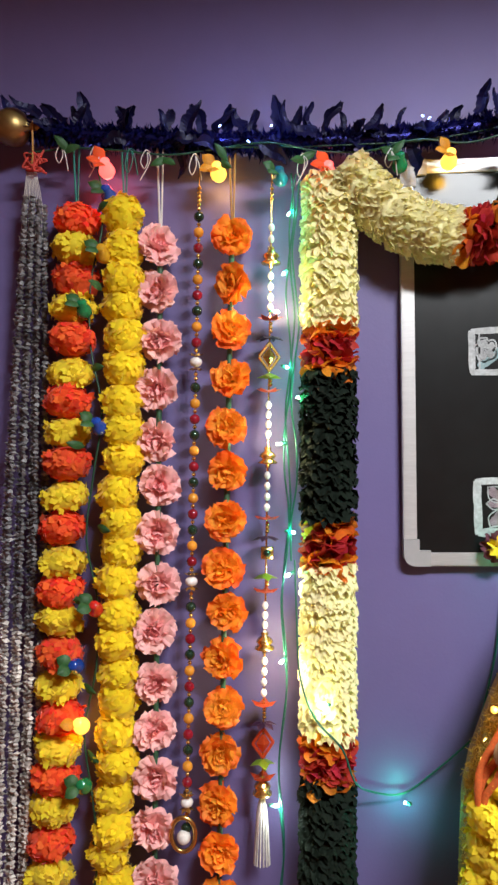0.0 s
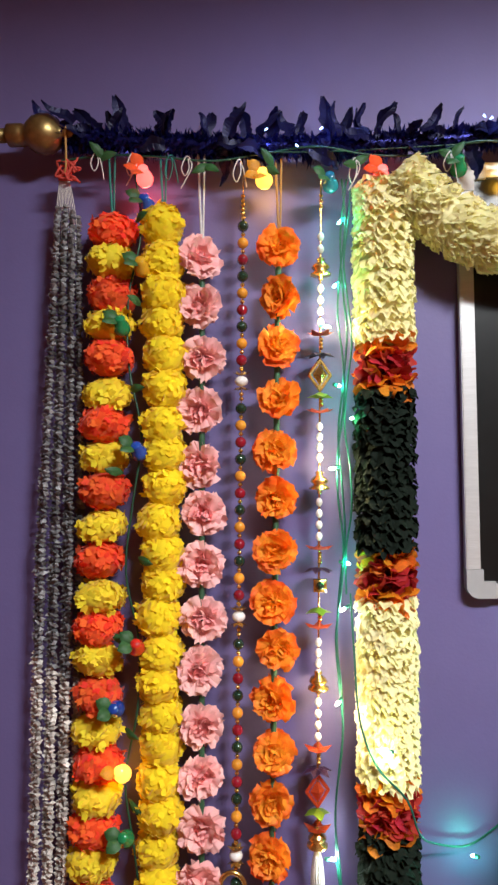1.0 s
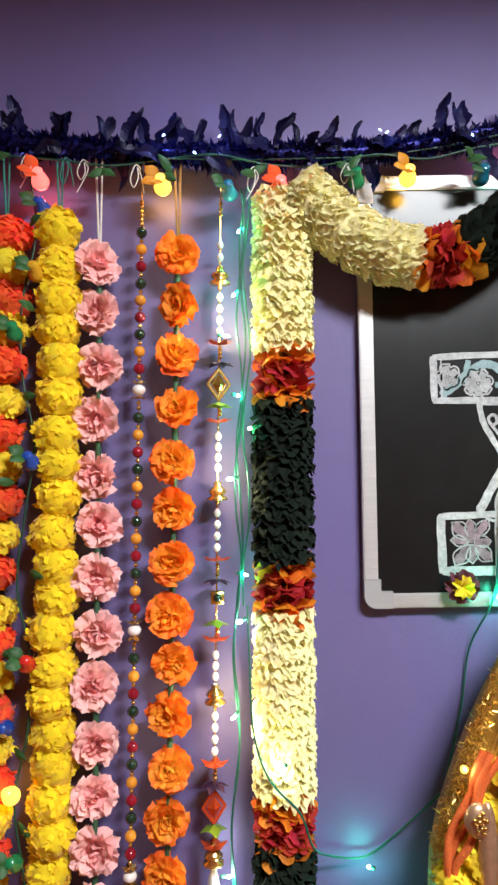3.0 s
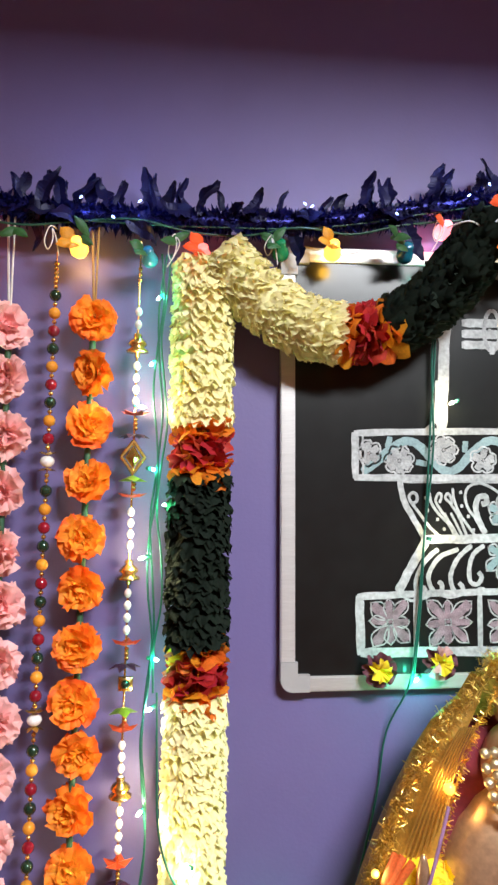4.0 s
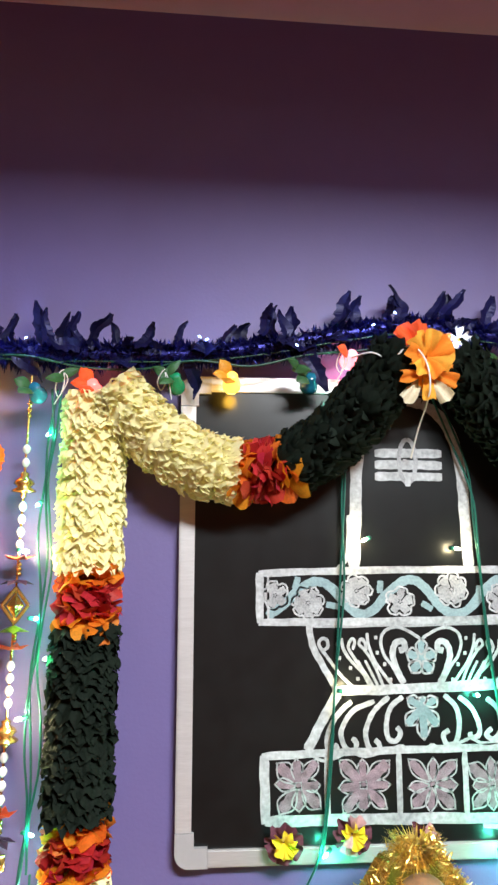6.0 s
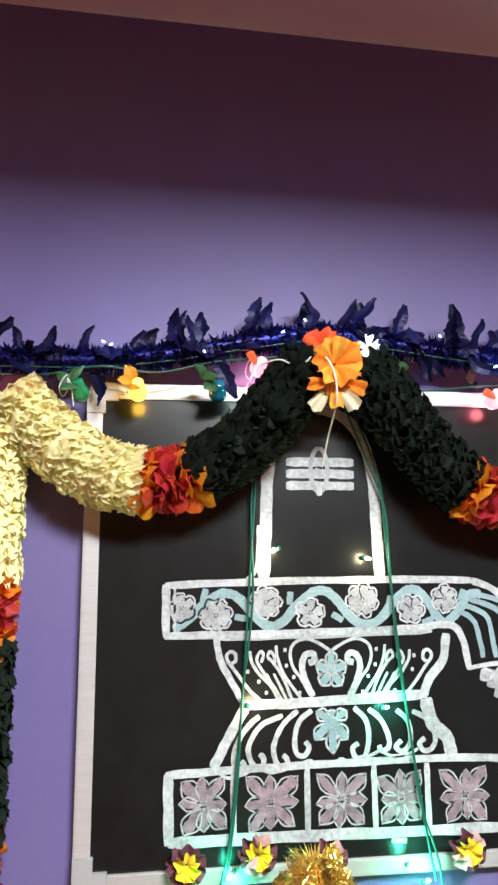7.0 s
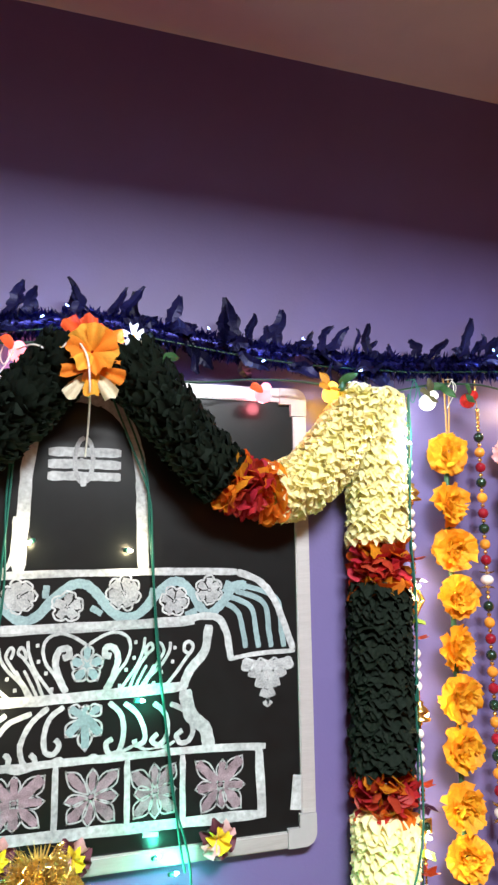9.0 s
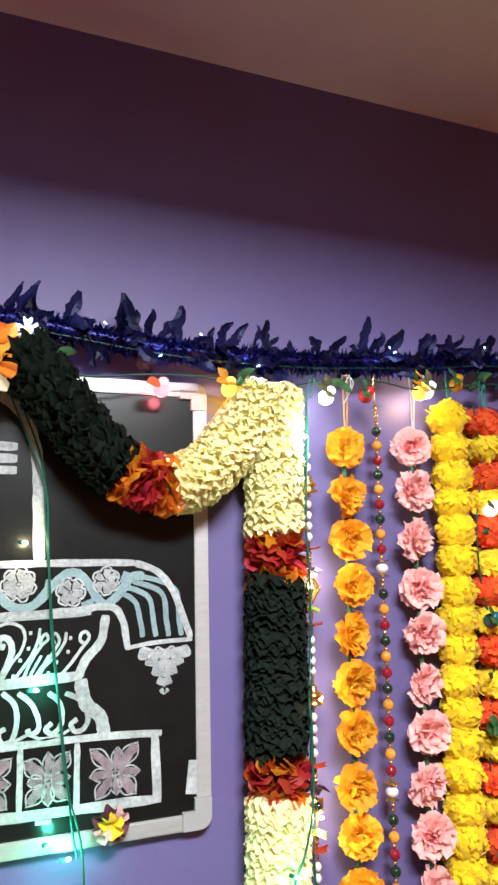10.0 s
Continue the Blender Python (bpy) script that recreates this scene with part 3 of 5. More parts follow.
def pompom(name, r, h, material, seed, count=180):
    """A squashed fabric marigold: a soft lumpy body under many short ragged petals that lie half flat on it."""
    rng = random.Random(seed)
    V, F = [], []
    n, m = 12, 20
    p1, p2 = rng.uniform(0, 6), rng.uniform(0, 6)
    for i in range(n + 1):
        for k in range(m):
            a, b = math.tau * k / m, math.pi * i / n
            q = 0.93 + 0.03 * math.sin(3 * a + p1 + 2 * b) + 0.03 * math.sin(5 * a + p2 - 3 * b)
            V.append(Vector((q * r * math.sin(b) * math.cos(a), q * r * math.sin(b) * math.sin(a), -q * h * math.cos(b))))
    F += [(i * m + k, i * m + (k + 1) % m, (i + 1) * m + (k + 1) % m, (i + 1) * m + k) for i in range(n) for k in range(m)]
    for q in range(count):
        zc = 1 - 2 * (q + 0.5) / count
        a = q * 2.39996 + rng.uniform(-0.3, 0.3)
        s = math.sqrt(1 - zc * zc)
        out = Vector((s * math.cos(a), s * math.sin(a), zc))
        base = Vector((out.x * r, out.y * r, out.z * h)) * 0.91
        # petals run outward from the string towards the rim
        flow = Vector((out.x, out.y, 0.25 * out.z)) + Vector((rng.uniform(-.5, .5), rng.uniform(-.5, .5), rng.uniform(-.6, .6)))
        tang = (flow - out * flow.dot(out) * 0.9).normalized()
        side = out.cross(tang).normalized()
        ln, hw, up = r * rng.uniform(0.22, 0.36), r * rng.uniform(0.13, 0.22), rng.uniform(0.0, 0.38)
        d = (tang * math.cos(up) + out * math.sin(up)) * ln
        o = len(V)
        V += [base - side * hw * 0.6, base + side * hw * 0.6, base + d * 0.6 - side * hw, base + d * 0.55 + out * r * 0.03, base + d * 0.6 + side * hw,
              base + d * rng.uniform(0.85, 1.1) - side * hw * 0.8, base + d * rng.uniform(0.75, 0.9), base + d * rng.uniform(0.9, 1.15) + side * hw * 0.5]
        F += [(o, o + 1, o + 4, o + 3), (o, o + 3, o + 2), (o + 2, o + 3, o + 6, o + 5), (o + 3, o + 4, o + 7, o + 6)]
    return mesh_of(name, V, F, material)


def cut_leaf(name, length, width, material):
    vs, fs = petal_rows(5, 6, lambda u, v: Vector((u * width * math.sin(math.pi * (0.08 + 0.92 * v)) ** 0.8, -0.12 * length * math.sin(v * 3) + abs(u) * width * 0.3, v * length)))
    return mesh_of(name, vs, fs, material)


leaf_me = cut_leaf("leaf", 0.032, 0.0065, M["leaf"])


def along(x0, z0, x1, z1, z):
    return x0 + (x1 - x0) * (z - z0) / (z1 - z0)


def loop_tie(parent, x, y, z0, z1, material, name="string_tie"):
    """A doubled string from the rod down to the first flower."""
    put(name, sweep(name, [(x - 0.003, y + 0.012, z0 + 0.02), (x - 0.004, y - 0.004, z0), (x + 0.001, y, z1)], 0.0017, material), parent)
    put(name, sweep(name, [(x + 0.004, y + 0.012, z0 + 0.02), (x + 0.005, y - 0.004, z0), (x + 0.002, y, z1)], 0.0015, material), parent)


def hung(kind, label, top, bottom, step, meshes, y, tie, stem=True, spread=0.35, hang_from=1.905, jitter=0.004, pattern=None):
    """A flower garland: flowers in a row down a string, from top (x, z) to bottom (x, z)."""
    rng = random.Random(label)
    g = thing(kind, label, "flower garland", (0, 0, 0), "garlands on the rod")
    loop_tie(g, top[0], y, hang_from, top[1], tie)
    if stem:
        put("stem", sweep("stem", [(top[0], y + 0.006, top[1] + 0.03), (along(*top, *bottom, (top[1] + bottom[1]) / 2), y + 0.006, (top[1] + bottom[1]) / 2), (bottom[0], y + 0.006, bottom[1])], 0.0045, M["stem"]), g, label="green plastic stem")
    n = int((top[1] - bottom[1]) / step)
    for i in range(n + 1):
        z = top[1] - i * step
        x = along(*top, *bottom, z) + rng.uniform(-jitter, jitter)
        me = meshes[i % len(meshes)] if pattern is None else pattern(i)
        put("flower", me, g, pose(x, y + rng.uniform(-jitter, jitter), z + rng.uniform(-jitter, jitter),
                                  math.degrees(rng.uniform(-spread, spread)), math.degrees(rng.uniform(-3, 3)) if stem else rng.uniform(-8, 8), math.degrees(rng.uniform(-spread, spread))))
    return g


FY = 0.872
pinks = [carnation("flower", 0.0335, M["pink_flower"], 10 + k, 0.85) for k in range(5)]
oranges = [carnation("flower", 0.031, M["orange_flower"], 20 + k, 0.7) for k in range(5)]
ambers = [carnation("flower", 0.0328, M["amber_flower"], 30 + k, 0.7) for k in range(5)]
reds = [pompom("flower", 0.0350, 0.029, M["red_flower"], 40 + k) for k in range(5)]
yellows = [pompom("flower", 0.0355, 0.025, M["yellow_flower"], 50 + k) for k in range(5)]
golds = [pompom("flower", 0.0318, 0.035, M["deep_yellow"], 60 + k, 160) for k in range(6)]

hung("marigold_garland", "red and yellow fabric marigolds alternating on a hanging string", (-0.329, 1.797), (-0.3615, 0.72), 0.0490, None, FY, M["green_thread"], False,
     pattern=lambda i: (reds if i % 2 == 0 else yellows)[(i // 2) % 5])
hung("marigold_garland", "golden yellow fabric marigolds packed close on a string", (-0.252, 1.794), (-0.265, 0.72), 0.0475, golds, FY, M["green_thread"], False, jitter=0.006)
hung("carnation_garland", "pink silk carnations on a green stem, hung from the rod", (-0.1955, 1.752), (-0.1985, 0.72), 0.0759, pinks, FY, M["thread"])
hung("carnation_garland", "orange silk carnations on a green stem, hung from the rod", (-0.082, 1.763), (-0.098, 0.72), 0.0733, oranges, FY, M["orange_cord"])
hung("carnation_garland", "amber orange silk carnations on a green stem, hung from the rod", (1.053, 1.803), (1.055, 0.72), 0.0724, ambers, FY, M["orange_cord"], hang_from=1.92)
hung("carnation_garland", "pale pink silk carnations on a green stem, hung from the rod", (1.180, 1.812), (1.182, 0.72), 0.0757, pinks, FY, M["thread"], hang_from=1.93)
hung("marigold_garland", "golden yellow fabric marigolds packed close on a string", (1.254, 1.861), (1.230, 0.72), 0.0475, golds, FY, M["green_thread"], False, hang_from=1.94)
hung("marigold_garland", "red and yellow fabric marigolds alternating on a hanging string", (1.328, 1.865), (1.305, 0.72), 0.0490, None, FY, M["green_thread"], False,
     hang_from=1.95, pattern=lambda i: (reds if i % 2 == 0 else yellows)[(i // 2) % 5])


# ---- ribbon garlands ----
def ribbon_part(name, path, s0, s1, r, material, seed, parent, label, rows=0.0062, around=13, wide=0.026, wild=1.0, rmul=1.0):
    """A stretch of a ribbon garland: rings of short cupped ribbon petals round a core path(s) -> place, tangent."""
    rng = random.Random(seed)
    V, F = [], []
    n = max(2, int((s1 - s0) / rows))
    for i in range(n):
        s = s0 + (s1 - s0) * (i + 0.5) / n
        c, tan = path(s)
        u = tan.cross(Vector((0, 1, 0))).normalized()
        w = tan.cross(u).normalized()
        off = rng.uniform(0, 1)
        for k in range(around):
            a = math.tau * (k + off + rng.uniform(-0.2, 0.2)) / around
            out = u * math.cos(a) + w * math.sin(a)
            turn = rng.uniform(-1.1, 1.1) * min(1.0, wild)
            flat, axis = tan.cross(out), tan
            side, fold = flat * math.cos(turn) + axis * math.sin(turn), axis * math.cos(turn) - flat * math.sin(turn)
            ln, hw = r * rmul * rng.uniform(0.86, 1.1), wide / 2 * rng.uniform(0.75, 1.2)
            lean, cup, yaw, ph = rng.uniform(-0.4, 0.4) * wild, rng.uniform(-1, 1) * 0.006, rng.uniform(-0.6, 0.6) * wild, rng.uniform(0, 6)

            def shape(p, v, c=c, out=out, side=side, tan=fold, ln=ln, hw=hw, lean=lean, cup=cup, yaw=yaw, ph=ph):
                rad = ln * (0.48 + 0.52 * v) - 0.24 * ln * v * p * p
                return c + out * rad + side * (p * hw * (0.55 + 0.45 * v)) + tan * (lean * ln * v * v + cup * (1 - p * p) * v + p * hw * yaw * v + 0.0018 * math.sin(p * 5 + ph) * v)

            vs, fs = petal_rows(5, 3, shape)
            o = len(V)
            V += vs
            F += [tuple(q + o for q in f) for f in fs]
    put(name, mesh_of(name, V, F, material), parent, label=label, kind="stuff")


def ruffled_part(name, path, s0, s1, r, material, seed, parent, label, rows, folds):
    """A stretch of a gathered ribbon garland: a soft core under rows of short ribbon frills that lap over one another unevenly."""
    rng = random.Random(seed)
    V, F = [], []

    def axes(s):
        c, tan = path(s)
        u = tan.cross(Vector((0, 1, 0))).normalized()
        return c, tan, u, tan.cross(u).normalized()

    n, m = max(2, int((s1 - s0) / 0.012)), 20
    for i in range(n + 1):
        c, tan, u, w = axes(s0 + (s1 - s0) * i / n)
        V += [c + (u * math.cos(math.tau * k / m) + w * math.sin(math.tau * k / m)) * r * 0.76 for k in range(m)]
    F += [(i * m + k, i * m + (k + 1) % m, (i + 1) * m + (k + 1) % m, (i + 1) * m + k) for i in range(n) for k in range(m)]
    n, arcs = max(2, int((s1 - s0) / rows)), 6
    for i in range(n):
        c, tan, u, w = axes(s0 + (s1 - s0) * (i + 0.5) / n)
        spin = rng.uniform(0, 6.28)
        for q in range(arcs):
            ph, p2, slide = rng.uniform(0, 6.28), rng.uniform(0, 6.28), rng.uniform(-0.016, -0.004)
            lap, rr, deep = r * rng.uniform(0.12, 0.40), r * rng.uniform(0.93, 1.06), rng.uniform(0.003, 0.0065)
            span, g = math.tau / arcs * rng.uniform(0.95, 1.3), rng.uniform(0.8, 1.3) * folds
            o, m = len(V), 16
            for k in range(m + 1):
                a = spin + q * math.tau / arcs + span * k / m
                end = min(1.0, 6 * k / m, 6 * (1 - k / m)) ** 0.5
                fold = math.sin(g * a + ph) + 0.4 * math.sin(g * 1.7 * a + p2)
                out = u * math.cos(a) + w * math.sin(a)
                for v in (0.0, 0.35, 0.7, 1.0):
                    rad = rr * (0.66 + 0.34 * v * (0.72 + 0.28 * end) * (1 + 0.10 * math.sin(g * 2 * a + p2)))
                    V.append(c + out * rad + tan * (slide + lap * v ** 1.4 * (0.7 + 0.3 * end) + fold * deep * v))
            F += [(o + 4 * k + b, o + 4 * k + 4 + b, o + 4 * k + 5 + b, o + 4 * k + 1 + b) for k in range(m) for b in range(3)]
    put(name, mesh_of(name, V, F, material), parent, label=label, kind="stuff")


def straight(x0, z0, x1, z1, y):
    a, b = Vector((x0, y, z0)), Vector((x1, y, z1))
    d = (b - a).normalized()
    return lambda s: (a + d * s, d)


def curved(points):
    """A smooth path by length through a few points."""
    P = [Vector(p) for p in points]
    fine = []
    for i in range(len(P) - 1):
        a, b, c, d = P[max(i - 1, 0)], P[i], P[i + 1], P[min(i + 2, len(P) - 1)]
        for k in range(20):
            t = k / 20
            fine.append(0.5 * (2 * b + (c - a) * t + (2 * a - 5 * b + 4 * c - d) * t * t + (3 * b - a - 3 * c + d) * t ** 3))
    fine.append(P[-1])
    dist = [0.0]
    for p, q in zip(fine, fine[1:]):
        dist.append(dist[-1] + (q - p).length)

    def path(s):
        s = min(max(s, 0), dist[-1] - 1e-6)
        i = next(k for k in range(len(dist) - 1) if dist[k + 1] > s)
        f = (s - dist[i]) / (dist[i + 1] - dist[i])
        lo, hi = fine[max(i - 1, 0)], fine[min(i + 2, len(fine) - 1)]
        return fine[i].lerp(fine[i + 1], f), (hi - lo).normalized()

    return path, dist[-1]


def banded(g, path, cuts, r, seed):
    """Sections in turn: c cream, b band of crimson between orange frills, k dark."""
    s = 0.0
    for i, (kind, end) in enumerate(cuts):
        if kind == "b":
            e = (end - s) * 0.27
            ribbon_part("orange_frill", path, s, s + e, r, M["orange_ribbon"], seed + i, g, "orange ribbon frill", wild=1.0)
            ribbon_part("crimson_band", path, s + e * 0.8, end - e * 0.8, r, M["red_ribbon"], seed + i + 50, g, "crimson ribbon band", wild=0.8)
            ribbon_part("orange_frill", path, end - e, end, r, M["orange_ribbon"], seed + i + 90, g, "orange ribbon frill", wild=1.1)
        else:
            if kind == "c":
                ruffled_part("cream_section", path, s, end, r, M["cream"], seed + i, g, "cream pleated ribbon", 0.0054, 15)
            else:
                ruffled_part("dark_section", path, s, end, r, M["dark_ribbon"], seed + i, g, "black-green pleated ribbon", 0.0064, 12)
        s = end


RY = 0.868
col_cuts = [("c", 0.228), ("b", 0.298), ("k", 0.526), ("b", 0.597), ("c", 0.850), ("b", 0.923), ("k", 1.15)]
g = thing("ribbon_garland", "cream, crimson and black-green pleated ribbon garland hanging straight down", "ribbon garland", (0, 0, 0), "ribbon garlands")
banded(g, straight(0.069, 1.848, 0.070, 0.85, RY), col_cuts, 0.044, 100)
g = thing("ribbon_garland", "cream, crimson and black-green pleated ribbon garland beside fairy lights", "ribbon garland", (0, 0, 0), "ribbon garlands")
banded(g, straight(0.927, 1.888, 0.922, 0.89, RY), [("c", 0.220), ("b", 0.288), ("k", 0.533), ("b", 0.595), ("c", 0.86), ("b", 0.93), ("k", 1.15)], 0.046, 200)
path, total = curved([(0.090, 0.862, 1.855), (0.150, 0.855, 1.798), (0.213, 0.848, 1.760), (0.285, 0.844, 1.752), (0.335, 0.842, 1.766), (0.390, 0.842, 1.803), (0.432, 0.842, 1.850), (0.480, 0.846, 1.915)])
g = thing("ribbon_garland", "cream, crimson and black-green ribbon swag draped across the blackboard", "ribbon garland", (0, 0, 0), "ribbon garlands")
banded(g, path, [("c", 0.205), ("b", 0.272), ("k", total)], 0.044, 300)
path, total = curved([(0.908, 0.862, 1.885), (0.893, 0.858, 1.855), (0.851, 0.853, 1.799), (0.806, 0.850, 1.752), (0.764, 0.847, 1.736), (0.722, 0.845, 1.739), (0.682, 0.843, 1.758), (0.634, 0.843, 1.806), (0.587, 0.843, 1.865), (0.551, 0.846, 1.912)])
g = thing("ribbon_garland", "cream, crimson and black-green ribbon swag draped across the blackboard", "ribbon garland", (0, 0, 0), "ribbon garlands")
banded(g, path, [("c", 0.222), ("b", 0.296), ("k", total)], 0.044, 400)


# ---- rods and blue tinsel ----
rod = thing("curtain_rod", "aged brass curtain rod with a round turned finial", "curtain rod", (-0.4, 0.862, 1.938))
put("rod", turned("rod", [(0.0105, -0.9), (0.0105, -0.075)], M["brass"], 20, "X"), rod)
put("finial", turned("finial", [(0.013, -0.085), (0.0165, -0.083), (0.0165, -0.062), (0.014, -0.058), (0.019, -0.053), (0.026, -0.044), (0.029, -0.032), (0.028, -0.02), (0.022, -0.01),
                                (0.014, -0.004), (0.010, 0.0), (0.012, 0.006), (0.0115, 0.016), (0.008, 0.022), (0.002, 0.025)], M["brass"], 28, "X"), rod, label="round turned brass finial")
put("bracket", box_mesh("bracket", 0.012, WALL - 0.862, 0.012, M["brass"]), rod, pose(-0.5, (WALL - 0.862) / 2, -0.004))


def tinsel_place(x):
    """Height of the blue tinsel over the plan: it sags along the rod and climbs over the rosette."""
    line = ((-0.42, 1.935), (-0.29, 1.923), (-0.12, 1.909), (0.04, 1.907), (0.20, 1.913), (0.33, 1.930), (0.43, 1.954), (0.51, 1.964), (0.60, 1.955), (0.70, 1.944), (0.82, 1.937), (0.95, 1.938), (1.15, 1.952), (1.33, 1.972), (1.71, 2.0))
    for (x0, z0), (x1, z1) in zip(line, line[1:]):
        if x <= x1 or x1 > 1.7:
            f = min(1.0, max(0.0, (x - x0) / (x1 - x0)))
            return Vector((x, 0.866, z0 + (z1 - z0) * (0.35 * f + 0.65 * f * f * (3 - 2 * f))))


tinsel = thing("tinsel_garland", "navy blue foil tinsel garland with upright wavy leaves", "tinsel garland")
pole = [tinsel_place(-0.4 + 0.1 * k) for k in range(22)]
put("wire_core", sweep("wire_core", pole, 0.012, M["tinsel_core"], 8), tinsel)
rng = random.Random(7)
V, F = [], []
for i in range(13000):
    x = rng.uniform(-0.40, 1.70)
    c = tinsel_place(x)
    a = rng.uniform(0, math.tau)
    d = Vector((rng.uniform(-0.6, 0.6), math.cos(a), math.sin(a))).normalized()
    ln = rng.uniform(0.012, 0.028)
    s = d.cross(Vector((rng.uniform(-1, 1), rng.uniform(-1, 1), rng.uniform(-1, 1)))).normalized() * 0.0028
    tip = c + d * ln + Vector((rng.uniform(-.004, .004), 0, rng.uniform(-.006, .002)))
    o = len(V)
    mid = c.lerp(tip, 0.55) + Vector((rng.uniform(-.003, .003), 0, 0.002))
    V += [c - s, c + s, mid + s, mid - s, tip]
    F += [(o, o + 1, o + 2, o + 3), (o + 3, o + 2, o + 4)]
put("needles", mesh_of("needles", V, F, M["tinsel_core"], False), tinsel, label="short dark blue foil needles", kind="stuff")


def foil_leaf(seed):
    """A wavy strip of foil with a ragged edge and a bent tip."""
    r = random.Random(seed)
    ln, hw, bend, ph = r.uniform(0.040, 0.064), r.uniform(0.0072, 0.0112), r.uniform(-0.014, 0.014), r.uniform(0, 6)
    n = 15
    vs = []
    for j in range(n):
        v = j / (n - 1)
        w = hw * (0.55 + 0.55 * math.sin(math.pi * min(1, v * 0.8 + 0.12))) * (1 - v ** 4 * 0.6)
        tw = 0.5 * math.sin(v * 2.6 + ph)
        cx = bend * v * v + 0.0022 * math.sin(v * 8 + ph)
        for u in (-1, 0, 1):
            q = w * r.uniform(0.72, 1.15)
            vs.append((cx + u * q * math.cos(tw), u * q * math.sin(tw) + (0.003 if u == 0 else 0) + 0.006 * math.sin(v * 4 + ph), v * ln))
    fs = [(j * 3 + i, j * 3 + i + 1, j * 3 + i + 4, j * 3 + i + 3) for j in range(n - 1) for i in range(2)]
    return mesh_of("leaf", vs, fs, M["tinsel"], False)


foil = [foil_leaf(k) for k in range(14)]
x = -0.392
while x < 1.68:
    c = tinsel_place(x)
    # clumps of two to four leaves that fan out, with gaps between
    for q in range(rng.choice((1, 2, 3, 3, 4))):
        flat = -55 if x < -0.38 else rng.uniform(-38, 38) + (24 if x > 0.62 else 0)
        put("leaf", foil[rng.randrange(14)], tinsel, Matrix.Translation(c + Vector((q * 0.013 - 0.015, rng.uniform(-0.018, 0.014), rng.uniform(0.004, 0.014)))) @ pose(0, 0, 0, rng.uniform(-25, 20), flat, rng.uniform(-50, 50)))
    for q in range(3):
        put("leaf", foil[rng.randrange(14)], tinsel, Matrix.Translation(c + Vector((rng.uniform(-0.03, 0.03), rng.uniform(-0.024, 0.0), rng.uniform(-0.010, 0.008)))) @ pose(0, 0, 0, rng.uniform(-40, 20), rng.choice((-1, 1)) * rng.uniform(60, 112), rng.uniform(-40, 40)) @ Matrix.Diagonal((1, 1, 0.8, 1)))
    for q in range(2 if 0.55 < x < 0.9 else 1 if rng.random() < 0.5 else 0):
        put("leaf", foil[rng.randrange(14)], tinsel, Matrix.Translation(c + Vector((0.01, rng.uniform(-0.02, 0.0), -0.008))) @ pose(0, 0, 0, rng.uniform(-40, 20), rng.choice((-1, 1)) * rng.uniform(105, 175), rng.uniform(-40, 40)))
    x += rng.uniform(0.045, 0.085)

# ---- strings of shell chips ----
shells = thing("shell_garland", "grey and cream shell chip strands tied with red thread", "bead garland", (0, 0, 0), "garlands on the rod")
rng = random.Random(3)
for k in range(11):
    u = k / 10
    for z_hi, z_lo, material in ((1.835 - 0.03 * abs(u - 0.4), 1.17 - 0.05 * u, M["shell"]), (1.165 - 0.05 * u, 0.70, M["shell_white"])):
        V, F = [], []
        z = z_hi
        while z > z_lo:
            f = (1.86 - z) / 1.1
            x = -0.397 + (u - 0.55) * (0.034 + 0.036 * min(1, f * 2)) - 0.022 * f + rng.uniform(-0.0015, 0.0015)
            c = Vector((x, 0.884 - 0.007 * (k * 7 % 3) + rng.uniform(-0.002, 0.002), z))
            m = Matrix.Translation(c) @ pose(0, 0, 0, rng.uniform(-30, 30), rng.uniform(-30, 30), rng.uniform(0, 180)) @ Matrix.Diagonal((rng.uniform(0.0048, 0.0076), 0.0052, rng.uniform(0.0034, 0.0052), 1))
            o = len(V)
            V += [m @ Vector(p) for p in ((-1, 0, 0.2), (0, -1, -0.3), (1, 0, 0.1), (0, 1, 0.3), (0.2, 0.1, 1), (-0.1, 0, -1))]
            F += [(o + a, o + b, o + 4) for a, b in ((0, 1), (1, 2), (2, 3), (3, 0))] + [(o + b, o + a, o + 5) for a, b in ((0, 1), (1, 2), (2, 3), (3, 0))]
            z -= rng.uniform(0.0058, 0.0078)
        put("strand", mesh_of("strand", V, F, material, False), shells, label="strand of small shell chips", kind="stuff")
    put("thread", sweep("thread", [(-0.399 + (u - 0.5) * 0.012, 0.862, 1.876), (-0.399 + (u - 0.55) * 0.03, 0.874, 1.82), (-0.40 + (u - 0.55) * 0.04, 0.88, 1.76)], 0.0007, M["thread"], 4), shells)
for k in range(7):
    put("knot", sweep("knot", [(-0.394 + rng.uniform(-0.018, 0.020), 0.856 + rng.uniform(-0.008, 0.010), 1.882 + rng.uniform(-0.017, 0.015)) for t in range(6)], 0.0017, M["red_thread"]), shells, label="red woollen knot")
put("loop", sweep("loop", [(-0.397, 0.862, 1.955), (-0.3925, 0.848, 1.935), (-0.393, 0.852, 1.89), (-0.397, 0.858, 1.878)], 0.0016, M["orange_cord"]), shells)


# ---- strings of round beads ----
bead_me = {k: ball("bead", 0.0083, M["bead_" + k]) for k in ("green", "yellow", "red")}
pearl_me = ball("pearl", 0.010, M["bead_white"], 14, 0.8)
spacer_me = ball("spacer", 0.0034, M["gold"], 8)


